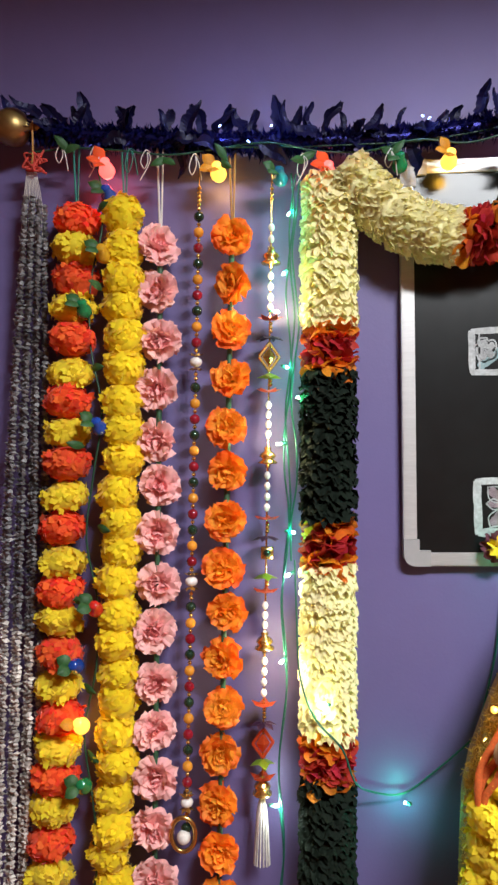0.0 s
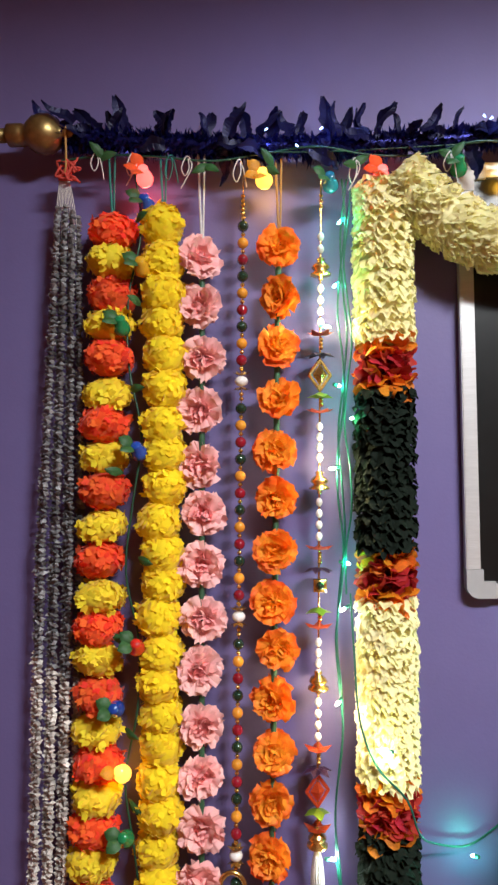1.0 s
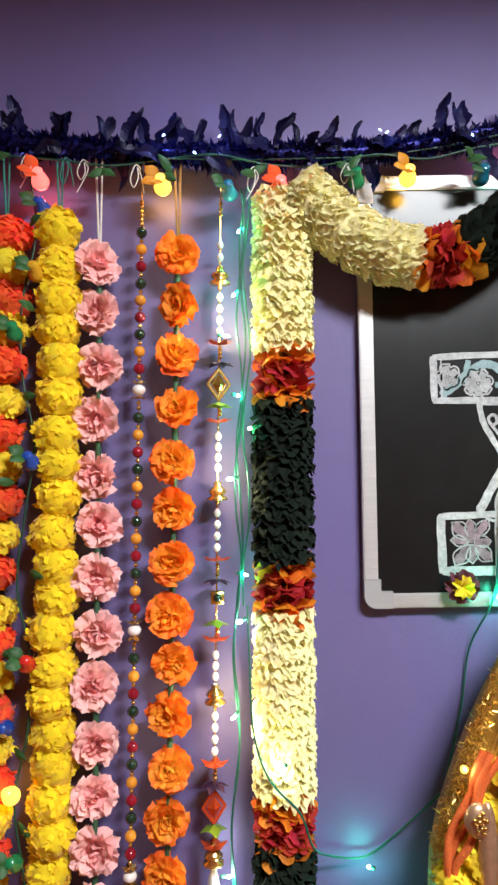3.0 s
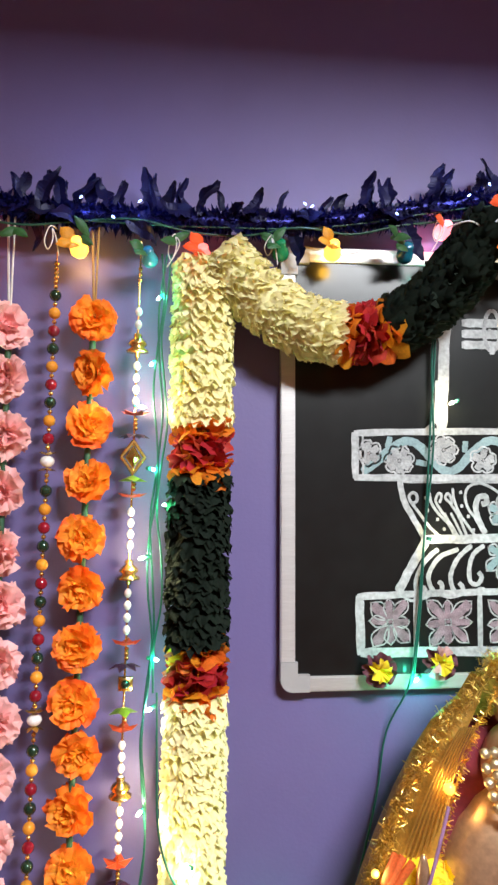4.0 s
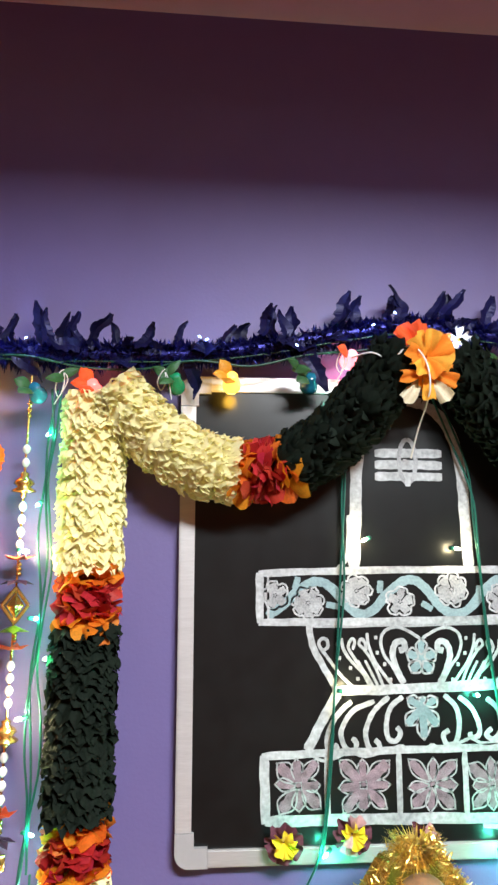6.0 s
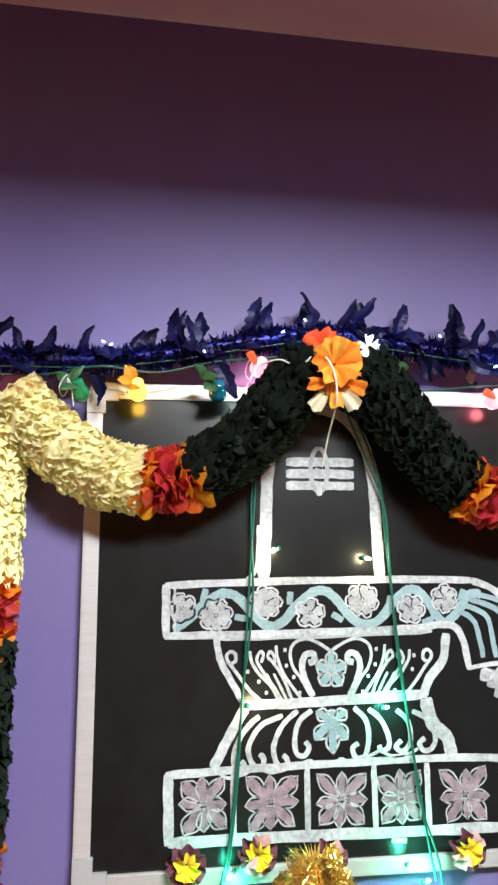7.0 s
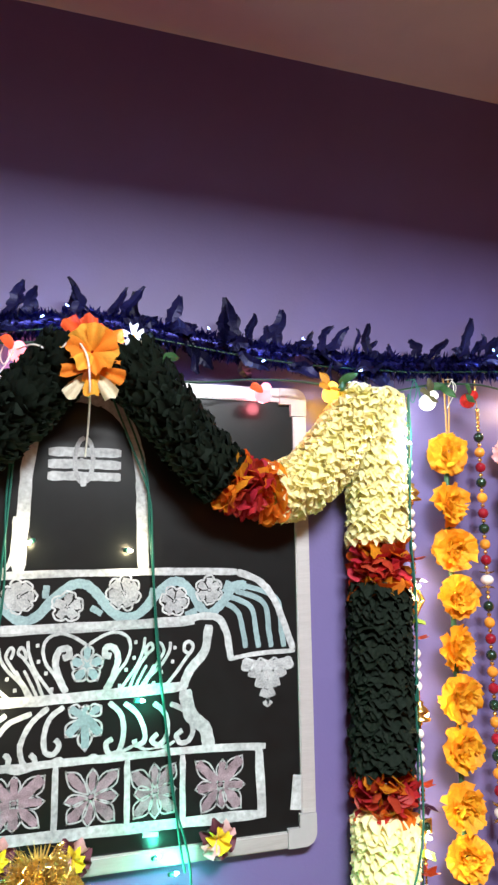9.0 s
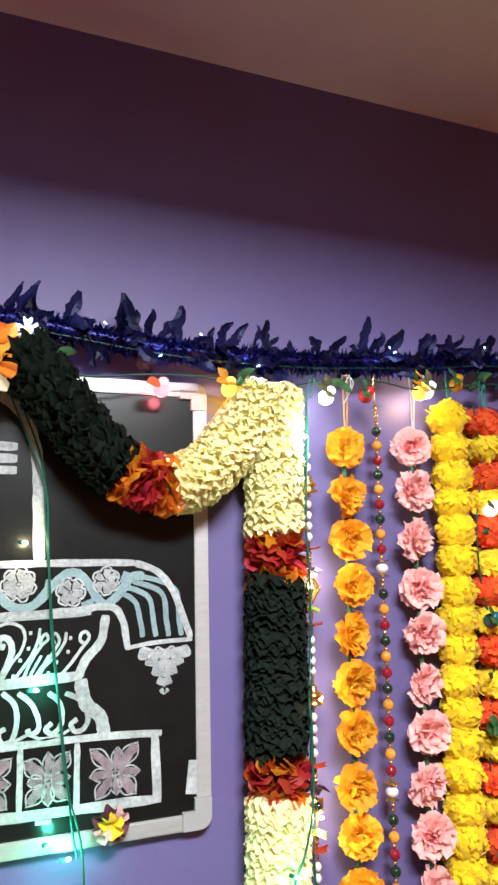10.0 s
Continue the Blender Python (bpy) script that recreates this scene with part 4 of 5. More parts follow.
def star_ring(name, r, n, material, thick=0.0015):
    """A small pointed disc."""
    ring = [((r if k % 2 == 0 else r * 0.62) * math.cos(math.pi * k / n), (r if k % 2 == 0 else r * 0.62) * math.sin(math.pi * k / n)) for k in range(2 * n)]
    m = len(ring)
    vs = [(x, y, 0.25 * r if k % 2 == 0 else 0) for k, (x, y) in enumerate(ring)] + [(0, 0, thick)] + [(0, 0, -thick)]
    fs = [(i, (i + 1) % m, m) for i in range(m)] + [((i + 1) % m, i, m + 1) for i in range(m)]
    return mesh_of(name, vs, fs, material, False)


crown_me = star_ring("bead_cap", 0.013, 6, M["gold"])


def bead_string(label, top, bottom, step, first, hang):
    g = thing("bead_string", label, "bead string", (0, 0, 0), "garlands on the rod")
    put("thread", sweep("thread", [(top[0] - 0.004, FY, hang), (top[0], FY, top[1]), (bottom[0], FY, bottom[1])], 0.0008, M["gold"], 4), g)
    for k in range(6):
        put("spacer", spacer_me, g, pose(top[0], FY, top[1] + 0.012 + 0.0065 * k))
    z, i, run = top[1], 0, first
    while z > bottom[1]:
        x = along(*top, *bottom, z)
        put("bead", bead_me[("green", "yellow", "red")[i % 3]], g, pose(x, FY, z))
        put("spacer", spacer_me, g, pose(x, FY, z - step / 2))
        i += 1
        z -= step
        if i == run:
            run += 12
            zc = z - 0.006
            x = along(*top, *bottom, zc)
            put("pearl", pearl_me, g, pose(x, FY, zc), "ivory pearl bead between gold caps")
            put("bead_cap", crown_me, g, pose(x, FY, zc + 0.010)), put("bead_cap", crown_me, g, pose(x, FY, zc - 0.010, 180))
            for s in (0.019, 0.026, -0.019, -0.026):
                put("spacer", spacer_me, g, pose(x, FY, zc + s))
            z = zc - 0.040
    return g


g = bead_string("dark green, amber and wine-red round beads strung with gold spacers", (-0.134, 1.796), (-0.148, 0.84), 0.0247, 9, 1.88)
oval = [(-0.152 + 0.019 * math.cos(a), FY - 0.004, 0.835 + 0.026 * math.sin(a)) for a in [math.tau * k / 12 for k in range(13)]]
put("pendant", sweep("pendant", oval, 0.004, M["gold"]), g, label="oval gold pendant frame")
put("stone", ball("stone", 0.011, M["bead_white"]), g, pose(-0.151, FY - 0.006, 0.832), "ivory stone in the pendant")
bead_string("dark green, amber and wine-red beads beside pink flowers", (1.111, 1.835), (1.115, 0.80), 0.0240, 9, 1.90)


# ---- ornamental strings of gilt pieces and white beads ----
tiny_white = turned("white_bead", [(0.0015, -0.007), (0.0045, -0.0045), (0.0062, -0.001), (0.0062, 0.001), (0.0045, 0.0045), (0.0015, 0.007)], M["bead_white"], 8)
bell_me = turned("gilt_bell", [(0.002, 0.014), (0.005, 0.012), (0.004, 0.008), (0.009, 0.004), (0.011, 0.0), (0.007, -0.004), (0.0125, -0.008), (0.0125, -0.010), (0.003, -0.011), (0.003, -0.016)], M["gold"], 10)
red_star = star_ring("red_star", 0.017, 5, M["metal_red"])
dark_star = star_ring("dark_disc", 0.018, 6, M["metal_dark"])
green_star = star_ring("green_petals", 0.016, 4, M["metal_green"], 0.004)


def rhombus(name, material):
    r = 0.0022
    pts = [(0, 0, 0.020), (0.013, 0, 0), (0, 0, -0.020), (-0.013, 0, 0), (0, 0, 0.020)]
    V, F = [], []
    for p, q in zip(pts, pts[1:]):
        me = sweep(name, [p, q], r, material)
        o = len(V)
        V += [v.co.copy() for v in me.vertices]
        F += [tuple(i + o for i in f.vertices) for f in me.polygons]
    o = len(V)
    V += [Vector(v) for v in ((0, -0.006, 0), (0, 0.006, 0), (0, 0, 0.015), (0.009, 0, 0), (0, 0, -0.015), (-0.009, 0, 0))]
    F += [(o + a, o + b, o + c) for a in (0, 1) for b, c in ((2, 3), (3, 4), (4, 5), (5, 2))]
    return mesh_of(name, V, F, material, False)


gem_gold, gem_red = rhombus("gilt_rhombus", M["gold"]), rhombus("red_rhombus", M["metal_red"])
eye_me = turned("square_setting", [(0.012, -0.003), (0.014, 0.0), (0.012, 0.003)], M["gold"], 4)


def ornament_string(label, top, bottom, y):
    g = thing("ornament_string", label, "ornament string", (0, 0, 0), "garlands on the rod")
    ax = lambda z: along(*top, *bottom, z)
    put("thread", sweep("thread", [(top[0], y, top[1] + 0.04), (ax(1.3), y, 1.3), (bottom[0], y, bottom[1])], 0.0016, M["gold"], 5), g)
    def place(name, me, z, tip=0.0, label=""):
        put(name, me, g, pose(ax(z), y, z, tip, 0, 15) @ Matrix.Diagonal((0.85, 0.85, 0.95, 1) if name == "white_bead" else (1.25, 1.25, 1.12, 1)), label)
    t0 = top[1] - 1.836
    for k in range(3):
        put("spacer", spacer_me, g, pose(ax(top[1]), y, top[1] - 0.008 * k))
    for z in (1.775, 1.757):
        place("white_bead", tiny_white, z + t0)
    for block in range(3):
        z = 1.729 - 0.31 * block + t0
        if block == 1:
            z = 1.417 + t0
        if block == 2:
            z = 1.129 + t0
        place("gilt_bell", bell_me, z, 0, "gilt bell-shaped bead")
        for k in range(4):
            place("white_bead", tiny_white, z - 0.030 - 0.0165 * k)
        place("red_star", red_star, z - 0.098, 0, "red foil star")
        for k in range(3):
            put("spacer", spacer_me, g, pose(ax(z), y, z - 0.105 - 0.006 * k))
        place("dark_disc", dark_star, z - 0.126, 180, "dark purple foil disc")
        if block == 1:
            put("square_setting", eye_me, g, pose(ax(z), y - 0.004, z - 0.150, 90, 45, 0), "square gilt setting")
            put("stone", ball("stone", 0.006, M["bead_green"]), g, pose(ax(z), y - 0.007, z - 0.150), "black stone")
        else:
            place("rhombus", gem_red if block == 2 else gem_gold, z - 0.157)
        place("green_petals", green_star, z - 0.186, 180, "green foil petals")
        for k in range(2):
            put("spacer", spacer_me, g, pose(ax(z), y, z - 0.194 - 0.006 * k))
        place("red_star", red_star, z - 0.211)
        if block < 2:
            for k in range(4):
                place("white_bead", tiny_white, z - 0.232 - 0.015 * k)
    zb = 0.905 + t0
    place("gilt_bell", bell_me, zb, 0, "gilt bell-shaped bead")
    for k in range(14):
        a = k * 0.45
        put("tassel_thread", sweep("tassel_thread", [(ax(zb), y, zb - 0.01), (ax(zb) + 0.007 * math.cos(a), y + 0.007 * math.sin(a), zb - 0.04), (ax(zb) + 0.012 * math.cos(a), y + 0.009 * math.sin(a), zb - 0.12)], 0.0014, M["shell_white"], 4), g)
    return g


ornament_string("gilt bells, white beads and foil stars strung with a tassel", (-0.0195, 1.840), (-0.031, 0.85), 0.876)
ornament_string("gilt bells, white beads and foil stars beside ribbon garland", (0.980, 1.849), (0.982, 0.85), 0.862)


# ---- string of coloured bulbs in fabric flowers ----
GLOW = {"red": (1.0, 0.12, 0.1), "yellow": (1.0, 0.55, 0.06), "white": (0.95, 0.95, 0.85), "pink": (1.0, 0.25, 0.3)}
LIT = {k: shining("lit_bulb_" + k, tuple(min(1, c + 0.02) for c in v), 2.2) for k, v in GLOW.items()}
OFF = {"red": mat("red_bulb_glass", (0.55, 0.02, 0.015), 0.12, coat=0.7, bump=0), "green": mat("green_bulb_glass", (0.01, 0.2, 0.07), 0.12, coat=0.7, bump=0),
       "blue": mat("blue_bulb_glass", (0.01, 0.06, 0.35), 0.12, coat=0.7, bump=0), "teal": mat("teal_bulb_glass", (0.01, 0.13, 0.2), 0.12, coat=0.7, bump=0),
       "yellow": mat("amber_bulb_glass", (0.6, 0.32, 0.02), 0.12, coat=0.7, bump=0)}
COVER = {"red": M["red_flower"], "pink": M["red_flower"], "yellow": mat("orange_yellow_petals", (0.75, 0.33, 0.02), 0.6, thin=0.3), "white": mat("grey_green_petals", (0.14, 0.13, 0.06), 0.6, thin=0.3),
         "green": mat("olive_petals", (0.05, 0.09, 0.02), 0.6, thin=0.2), "blue": M["leaf"], "teal": mat("olive_green_petals", (0.07, 0.09, 0.02), 0.6, thin=0.2)}
bulb_profile = [(0.006, 0.016), (0.0075, 0.014), (0.0075, 0.008), (0.010, 0.004), (0.0125, -0.003), (0.0125, -0.008), (0.009, -0.014), (0.003, -0.017)]
bulb_shapes, petal_shapes = {}, {}
lights_string = thing("bulb_string", "coloured round bulbs in fabric flower cups on a dark cable", "string lights")
rng = random.Random(11)


def bulb(x, z, colour, lit, y=0.858, tilt=0.0, watts=0.12, cups=3):
    key = (colour, lit)
    if key not in bulb_shapes:
        bulb_shapes[key] = turned("bulb", bulb_profile, LIT[colour] if lit else OFF[colour], 16)
    if key not in petal_shapes:
        petal_shapes[key] = cut_leaf("petal", 0.024, 0.010, COVER[colour] if lit else M["leaf"])
    cups = 2 if not lit else 1 if colour == "pink" else cups
    m = pose(x, y, z, 62 + rng.uniform(-12, 12), rng.uniform(-15, 15), tilt)
    b = put("bulb", bulb_shapes[key], lights_string, m, ("lit " if lit else "unlit ") + colour + " bulb")
    for k in range(cups):
        put("petal", petal_shapes[key], b, Matrix.Translation((0, 0, 0.013)) @ pose(0, 0, 0, 0, 0, 100 + (k - (cups - 1) / 2) * 58) @ pose(0, 0.004, 0, -62 + rng.uniform(-15, 15), 0, 0))
    if lit:
        f = m @ Vector((0, 0, -0.030))
        glow(f.x, f.y, f.z, watts, GLOW[colour], 0.01)


for x, z, c, lit in ((-0.278, 1.869, "red", 1), (-0.275, 1.828, "blue", 0), (-0.103, 1.861, "yellow", 1), (-0.007, 1.852, "teal", 0), (0.066, 1.859, "red", 1), (0.175, 1.870, "green", 0),
                     (0.250, 1.874, "yellow", 1), (0.356, 1.876, "teal", 0), (0.412, 1.912, "pink", 1), (0.748, 1.880, "pink", 1),
                     (0.852, 1.888, "yellow", 1), (1.016, 1.886, "white", 1), (1.088, 1.893, "red", 0), (1.192, 1.906, "yellow", 1), (1.206, 1.909, "white", 1), (1.266, 1.926, "yellow", 0)):
    bulb(x, z, c, bool(lit))
for x, z, c, lit in ((-0.279, 1.732, "yellow", 0), (-0.309, 1.647, "green", 0), (-0.284, 1.466, "blue", 0), (-0.287, 1.187, "red", 0), (-0.317, 1.098, "blue", 0), (-0.308, 1.008, "yellow", 1), (-0.303, 0.916, "green", 0),
                     (1.312, 1.710, "white", 1), (1.299, 1.528, "teal", 0), (1.292, 1.36, "green", 0)):
    bulb(x, z, c, bool(lit), 0.846, 0, 0.05, 1)
put("cable", sweep("cable", [(-0.40 + 0.075 * k, 0.852 + 0.006 * math.sin(k * 2.1), 1.893 + 0.008 * math.sin(k * 1.7) + 0.025 * max(0, min(1, (k - 16) / 6)) + (0.03 if 10 <= k <= 12 else 0)) for k in range(28)], 0.0016, M["dark_wire"]), lights_string)
for xs in (-0.295, 1.30):
    put("cable", sweep("cable", [(xs + 0.012 * math.sin(k * 1.9), 0.862, 1.89 - 0.1 * k) for k in range(13)], 0.0016, M["dark_wire"]), lights_string)
    for k in range(9):
        put("leaf", leaf_me, lights_string, pose(xs + 0.012 * math.sin(k * 1.9) + rng.uniform(-0.006, 0.006), 0.852, 1.80 - 0.122 * k, rng.uniform(-30, 30), rng.uniform(60, 130) * (-1) ** k, rng.uniform(-40, 40)), "small green fabric leaf")
for x in (-0.345, -0.19, -0.10, 0.02, 0.16, 0.33, 0.60, 0.86, 1.03, 1.17, 1.30):
    z = tinsel_place(x).z - 0.036
    for k in range(2):
        put("leaf", leaf_me, lights_string, pose(x + 0.012 * k, 0.848, z, rng.uniform(-20, 40), rng.uniform(40, 140) * (-1) ** k, rng.uniform(-40, 40)), "small green fabric leaf")

# loose ends of thread under the rod
for k, (x, c) in enumerate(((-0.345, "thread"), (-0.292, "thread"), (-0.236, "green_thread"), (-0.212, "thread"), (-0.137, "thread"), (0.028, "thread"), (0.160, "thread"), (0.40, "thread"), (0.985, "green_thread"), (1.05, "thread"), (1.19, "thread"), (1.31, "green_thread"))):
    z = tinsel_place(x).z
    s = thing("thread_loop", "loose knotted white or green thread tied round the rod", "thread", (x, 0.845, z - 0.02), "thread ties")
    put("loop", sweep("loop", [(0.002, 0.03, 0.0), (0.0, 0.0, -0.006), (-0.005, -0.002, -0.013), (-0.009, 0.0, -0.024 - 0.004 * (k % 3)), (-0.004, 0.001, -0.034 - 0.004 * (k % 3)), (0.002, 0.0, -0.024), (0.001, 0.0, -0.010), (0.006, 0.0, -0.022), (0.010 * (-1) ** k, 0.002, -0.046 - 0.006 * (k % 2))], 0.0008, M[c]), s)


# ---- green wires with small lamps ----
MINI = {"warm": (1.0, 0.86, 0.5), "lime": (0.85, 1.0, 0.45), "cyan": (0.06, 1.0, 0.62), "green": (0.1, 1.0, 0.4), "white": (0.85, 1.0, 0.92)}
MINI_LIT = {k: shining("mini_lamp_" + k, tuple(0.35 + 0.65 * c for c in v), 30.0) for k, v in MINI.items()}
mini_me = {k: turned("mini_lamp", [(0.0018, 0.004), (0.0024, 0.0), (0.002, -0.003), (0.001, -0.005)], m, 8) for k, m in MINI_LIT.items()}
cup_me = turned("lamp_cup", [(0.0016, 0.012), (0.0028, 0.011), (0.0028, 0.004), (0.0024, 0.003)], M["wire"], 8)


def wire_lights(label, wires, lamps):
    g = thing("fairy_lights", label, "fairy lights", (0, 0, 0), "fairy lights")
    for w in wires:
        put("wire", sweep("wire", w, 0.0016, M["wire"], 5), g, label="thin green wire")
    for x, y, z, colour, watts in lamps:
        m = pose(x, y, z, random.Random(x * 99 + z).uniform(-60, 60), random.Random(z * 77).choice((-80, 80, 60)), 0)
        b = put("mini_lamp", mini_me[colour], g, m, "tiny lit lamp")
        put("lamp_cup", cup_me, b)
        glow(x, y - 0.008, z, watts * (2.0 if colour == "warm" else 3.0), MINI[colour], 0.005)
    return g


wob = lambda xs, y, z0, z1, n, ph, a=0.0055: [(xs[0] + (xs[1] - xs[0]) * k / n + a * math.sin(k * 1.7 + ph), y, z0 + (z1 - z0) * k / n) for k in range(n + 1)]
wire_lights("green wire fairy lights hanging beside the ribbon garland, lamps lit",
            [wob((0.010, -0.002), 0.868, 1.86, 0.74, 17, 0), wob((0.018, 0.016), 0.866, 1.86, 1.26, 10, 1.2), wob((0.014, -0.003), 0.870, 1.86, 0.74, 15, 2.5),
             [(0.018, 0.862, 1.262), (0.021, 0.838, 1.18), (0.026, 0.818, 1.10), (0.048, 0.814, 1.04), (0.088, 0.818, 0.995), (0.106, 0.830, 0.945), (0.135, 0.88, 0.905), (0.189, 0.90, 0.893), (0.24, 0.90, 0.93), (0.30, 0.89, 0.99)]],
            [(0.000, 0.872, 1.706, "cyan", 0.06), (-0.012, 0.868, 1.645, "warm", 0.4), (0.024, 0.862, 1.512, "green", 0.05), (-0.006, 0.862, 1.440, "warm", 0.3), (0.014, 0.868, 1.304, "cyan", 0.06),
             (0.008, 0.868, 1.238, "white", 0.07), (-0.001, 0.858, 1.108, "warm", 0.38), (-0.009, 0.868, 0.884, "white", 0.12), (0.062, 0.819, 1.060, "lime", 0.11), (0.192, 0.885, 0.886, "cyan", 0.10), (0.000, 0.862, 1.848, "cyan", 0.06), (0.008, 0.875, 1.80, "cyan", 0.05), (0.004, 0.875, 1.56, "cyan", 0.05)])
wire_lights("green wire fairy lights falling down over the chalk drawing, lamps lit",
            [[(0.405, 0.888, 1.85), (0.411, 0.888, 1.764), (0.405, 0.890, 1.64), (0.398, 0.891, 1.50), (0.393, 0.891, 1.435), (0.384, 0.889, 1.33), (0.371, 0.882, 1.262), (0.345, 0.905, 1.19), (0.332, 0.907, 1.10), (0.300, 0.89, 0.99)],
             [(0.412, 0.886, 1.85), (0.406, 0.889, 1.72), (0.409, 0.890, 1.60), (0.396, 0.889, 1.48), (0.391, 0.890, 1.38), (0.380, 0.886, 1.28), (0.371, 0.882, 1.262)],
             [(0.535, 0.885, 1.87), (0.565, 0.888, 1.80), (0.592, 0.890, 1.73), (0.598, 0.890, 1.66), (0.606, 0.891, 1.54), (0.622, 0.890, 1.42), (0.632, 0.888, 1.34), (0.655, 0.882, 1.25), (0.66, 0.90, 1.1)],
             [(0.545, 0.886, 1.87), (0.585, 0.889, 1.77), (0.594, 0.891, 1.68), (0.612, 0.890, 1.50), (0.628, 0.890, 1.38), (0.640, 0.884, 1.29), (0.648, 0.884, 1.25)]],
            [(0.437, 0.888, 1.666, "warm", 0.08), (0.567, 0.888, 1.656, "warm", 0.08), (0.588, 0.888, 1.462, "cyan", 0.10), (0.410, 0.888, 1.466, "warm", 0.06), (0.381, 0.880, 1.270, "cyan", 0.09), (0.612, 0.880, 1.274, "cyan", 0.14),
             (0.636, 0.885, 1.250, "cyan", 0.08), (0.392, 0.868, 1.858, "cyan", 0.05)])
wire_lights("green wire fairy lights beside the second ribbon garland, lamps lit",
            [wob((0.972, 0.968), 0.845, 1.89, 1.38, 7, 0.3, 0.003), [(0.968, 0.842, 1.40), (0.962, 0.830, 1.30), (0.945, 0.820, 1.24), (0.925, 0.816, 1.20), (0.895, 0.818, 1.10), (0.88, 0.83, 0.95)], wob((0.978, 0.974), 0.86, 1.89, 0.9, 9, 2, 0.003)],
            [(0.962, 0.828, 1.812, "white", 0.22), (0.990, 0.868, 1.605, "warm", 0.30), (0.992, 0.866, 1.426, "warm", 0.34), (0.990, 0.868, 1.26, "warm", 0.28), (0.928, 0.812, 1.212, "cyan", 0.05)])

# blue foil glints in the tinsel, put in as glowing beads and point lights
blue_glint = shining("blue_white_glint", (0.3, 0.45, 1.0), 8.0)
blue_me = turned("mini_lamp", [(0.0012, 0.002), (0.0015, 0.0), (0.0007, -0.003)], blue_glint, 8)
g = thing("fairy_lights", "tiny glowing beads set in the navy tinsel as its blue-white glints", "fairy lights", (0, 0, 0), "fairy lights")
put("wire", sweep("wire", [tinsel_place(-0.1 + 0.1 * k) + Vector((0, -0.012, -0.012)) for k in range(16)], 0.0012, M["dark_wire"], 5), g)
for k, (x, dz) in enumerate(((-0.098, 0.012), (-0.055, -0.012), (-0.02, 0.012), (0.205, 0.016), (0.215, 0.012), (0.335, -0.008), (0.44, 0.0), (0.47, 0.014), (0.555, -0.02), (0.66, 0.012), (0.74, -0.022), (0.80, 0.02), (0.89, -0.02), (1.12, 0.018), (1.13, 0.01), (1.31, 0.016))):
    c = tinsel_place(x)
    put("mini_lamp", blue_me, g, pose(c.x, c.y - 0.032, c.z + dz, 40, 70 * (-1) ** k, 0), "tiny glowing bead for a blue-white foil glint")
    if k % 2 == 0:
        # added blue light on the foil leaves near the bead
        glow(c.x, c.y - 0.05, c.z + dz, 0.12, (0.3, 0.45, 1.0))


# ---- fabric rosette over the board, paper flowers, tie string ----
def broad_petal(name, length, width, material, seed):
    r = random.Random(seed)
    ph, fold = r.uniform(0, 6), r.uniform(0.004, 0.009)
    vs, fs = petal_rows(7, 6, lambda u, v: Vector((u * width * (0.25 + 0.75 * v) * (1.0 if v < 0.9 else 0.9), -0.25 * length * math.sin(v * 2.2) + fold * v * math.sin(u * 4 + ph), v * length * (1 - 0.08 * u * u))))
    return mesh_of(name, vs, fs, material)


M["orange_cloth"] = mat("orange_felt", (0.85, 0.25, 0.015), 0.8, var=0.15, thin=0.2, bump=0.3)
M["yellow_cloth"] = mat("yellow_felt", (0.88, 0.42, 0.04), 0.8, var=0.15, thin=0.2, bump=0.3)
M["cream_cloth"] = mat("cream_cloth", (0.78, 0.7, 0.5), 0.8, var=0.15, thin=0.2, bump=0.3)
rosette = thing("fabric_rosette", "rosette of orange, red and cream cloth petals over the board", "fabric flower", (0.503, 0.822, 1.905))
rng = random.Random(21)
for k in range(16):
    a = 360 * k / 16 + rng.uniform(-8, 8)
    up = math.cos(math.radians(a))
    m = M["red_flower"] if up > 0.25 and math.sin(math.radians(a)) < 0.45 else M["yellow_cloth"] if up < -0.8 else M["yellow_cloth"] if k % 3 == 0 else M["orange_cloth"]
    put("petal", broad_petal("petal", rng.uniform(0.040, 0.054), 0.013, m, k), rosette, pose(0, 0.008 + 0.012 * (k % 2), 0, 0, a, 0) @ pose(0, 0, 0.004, rng.uniform(-25, 12), 0, 0))
for k in range(7):
    a = 360 * k / 7 + 10
    put("petal", broad_petal("petal", 0.036, 0.015, M["orange_cloth"] if k % 2 else M["yellow_cloth"], 40 + k), rosette, pose(0, -0.012, 0, 0, a, 0) @ pose(0, 0, 0.002, 25, 0, 0))
for k in range(5):
    put("petal", broad_petal("petal", 0.040 + 0.006 * (k % 2), 0.0115, M["cream_cloth"] if k % 2 else M["yellow_cloth"] if k == 2 else M["orange_cloth"], 60 + k), rosette, pose(0, -0.006 + 0.005 * (k % 2), -0.020, 0, 180 + (k - 2) * 36, 0) @ pose(0, 0, 0.004, rng.uniform(-5, 20), 0, 0), "cream and yellow cloth strip")
put("string", sweep("string", [(-0.092, 0.02, 0.005), (-0.07, -0.004, 0.006), (-0.045, -0.008, -0.004), (-0.025, -0.022, 0.012), (-0.008, -0.034, -0.01), (-0.002, -0.03, -0.05), (0.001, 0.03, -0.09), (0.0, 0.06, -0.125)], 0.0013, M["thread"]), rosette, label="white thread hanging down")
small = thing("paper_flower", "small white fabric blossom tucked into the tinsel", "paper flower", (0.557, 0.835, 1.938))
for k in range(5):
    put("petal", broad_petal("petal", 0.017, 0.007, M["cream_cloth"], 80 + k), small, pose(0, 0, 0, 0, 72 * k, 0))
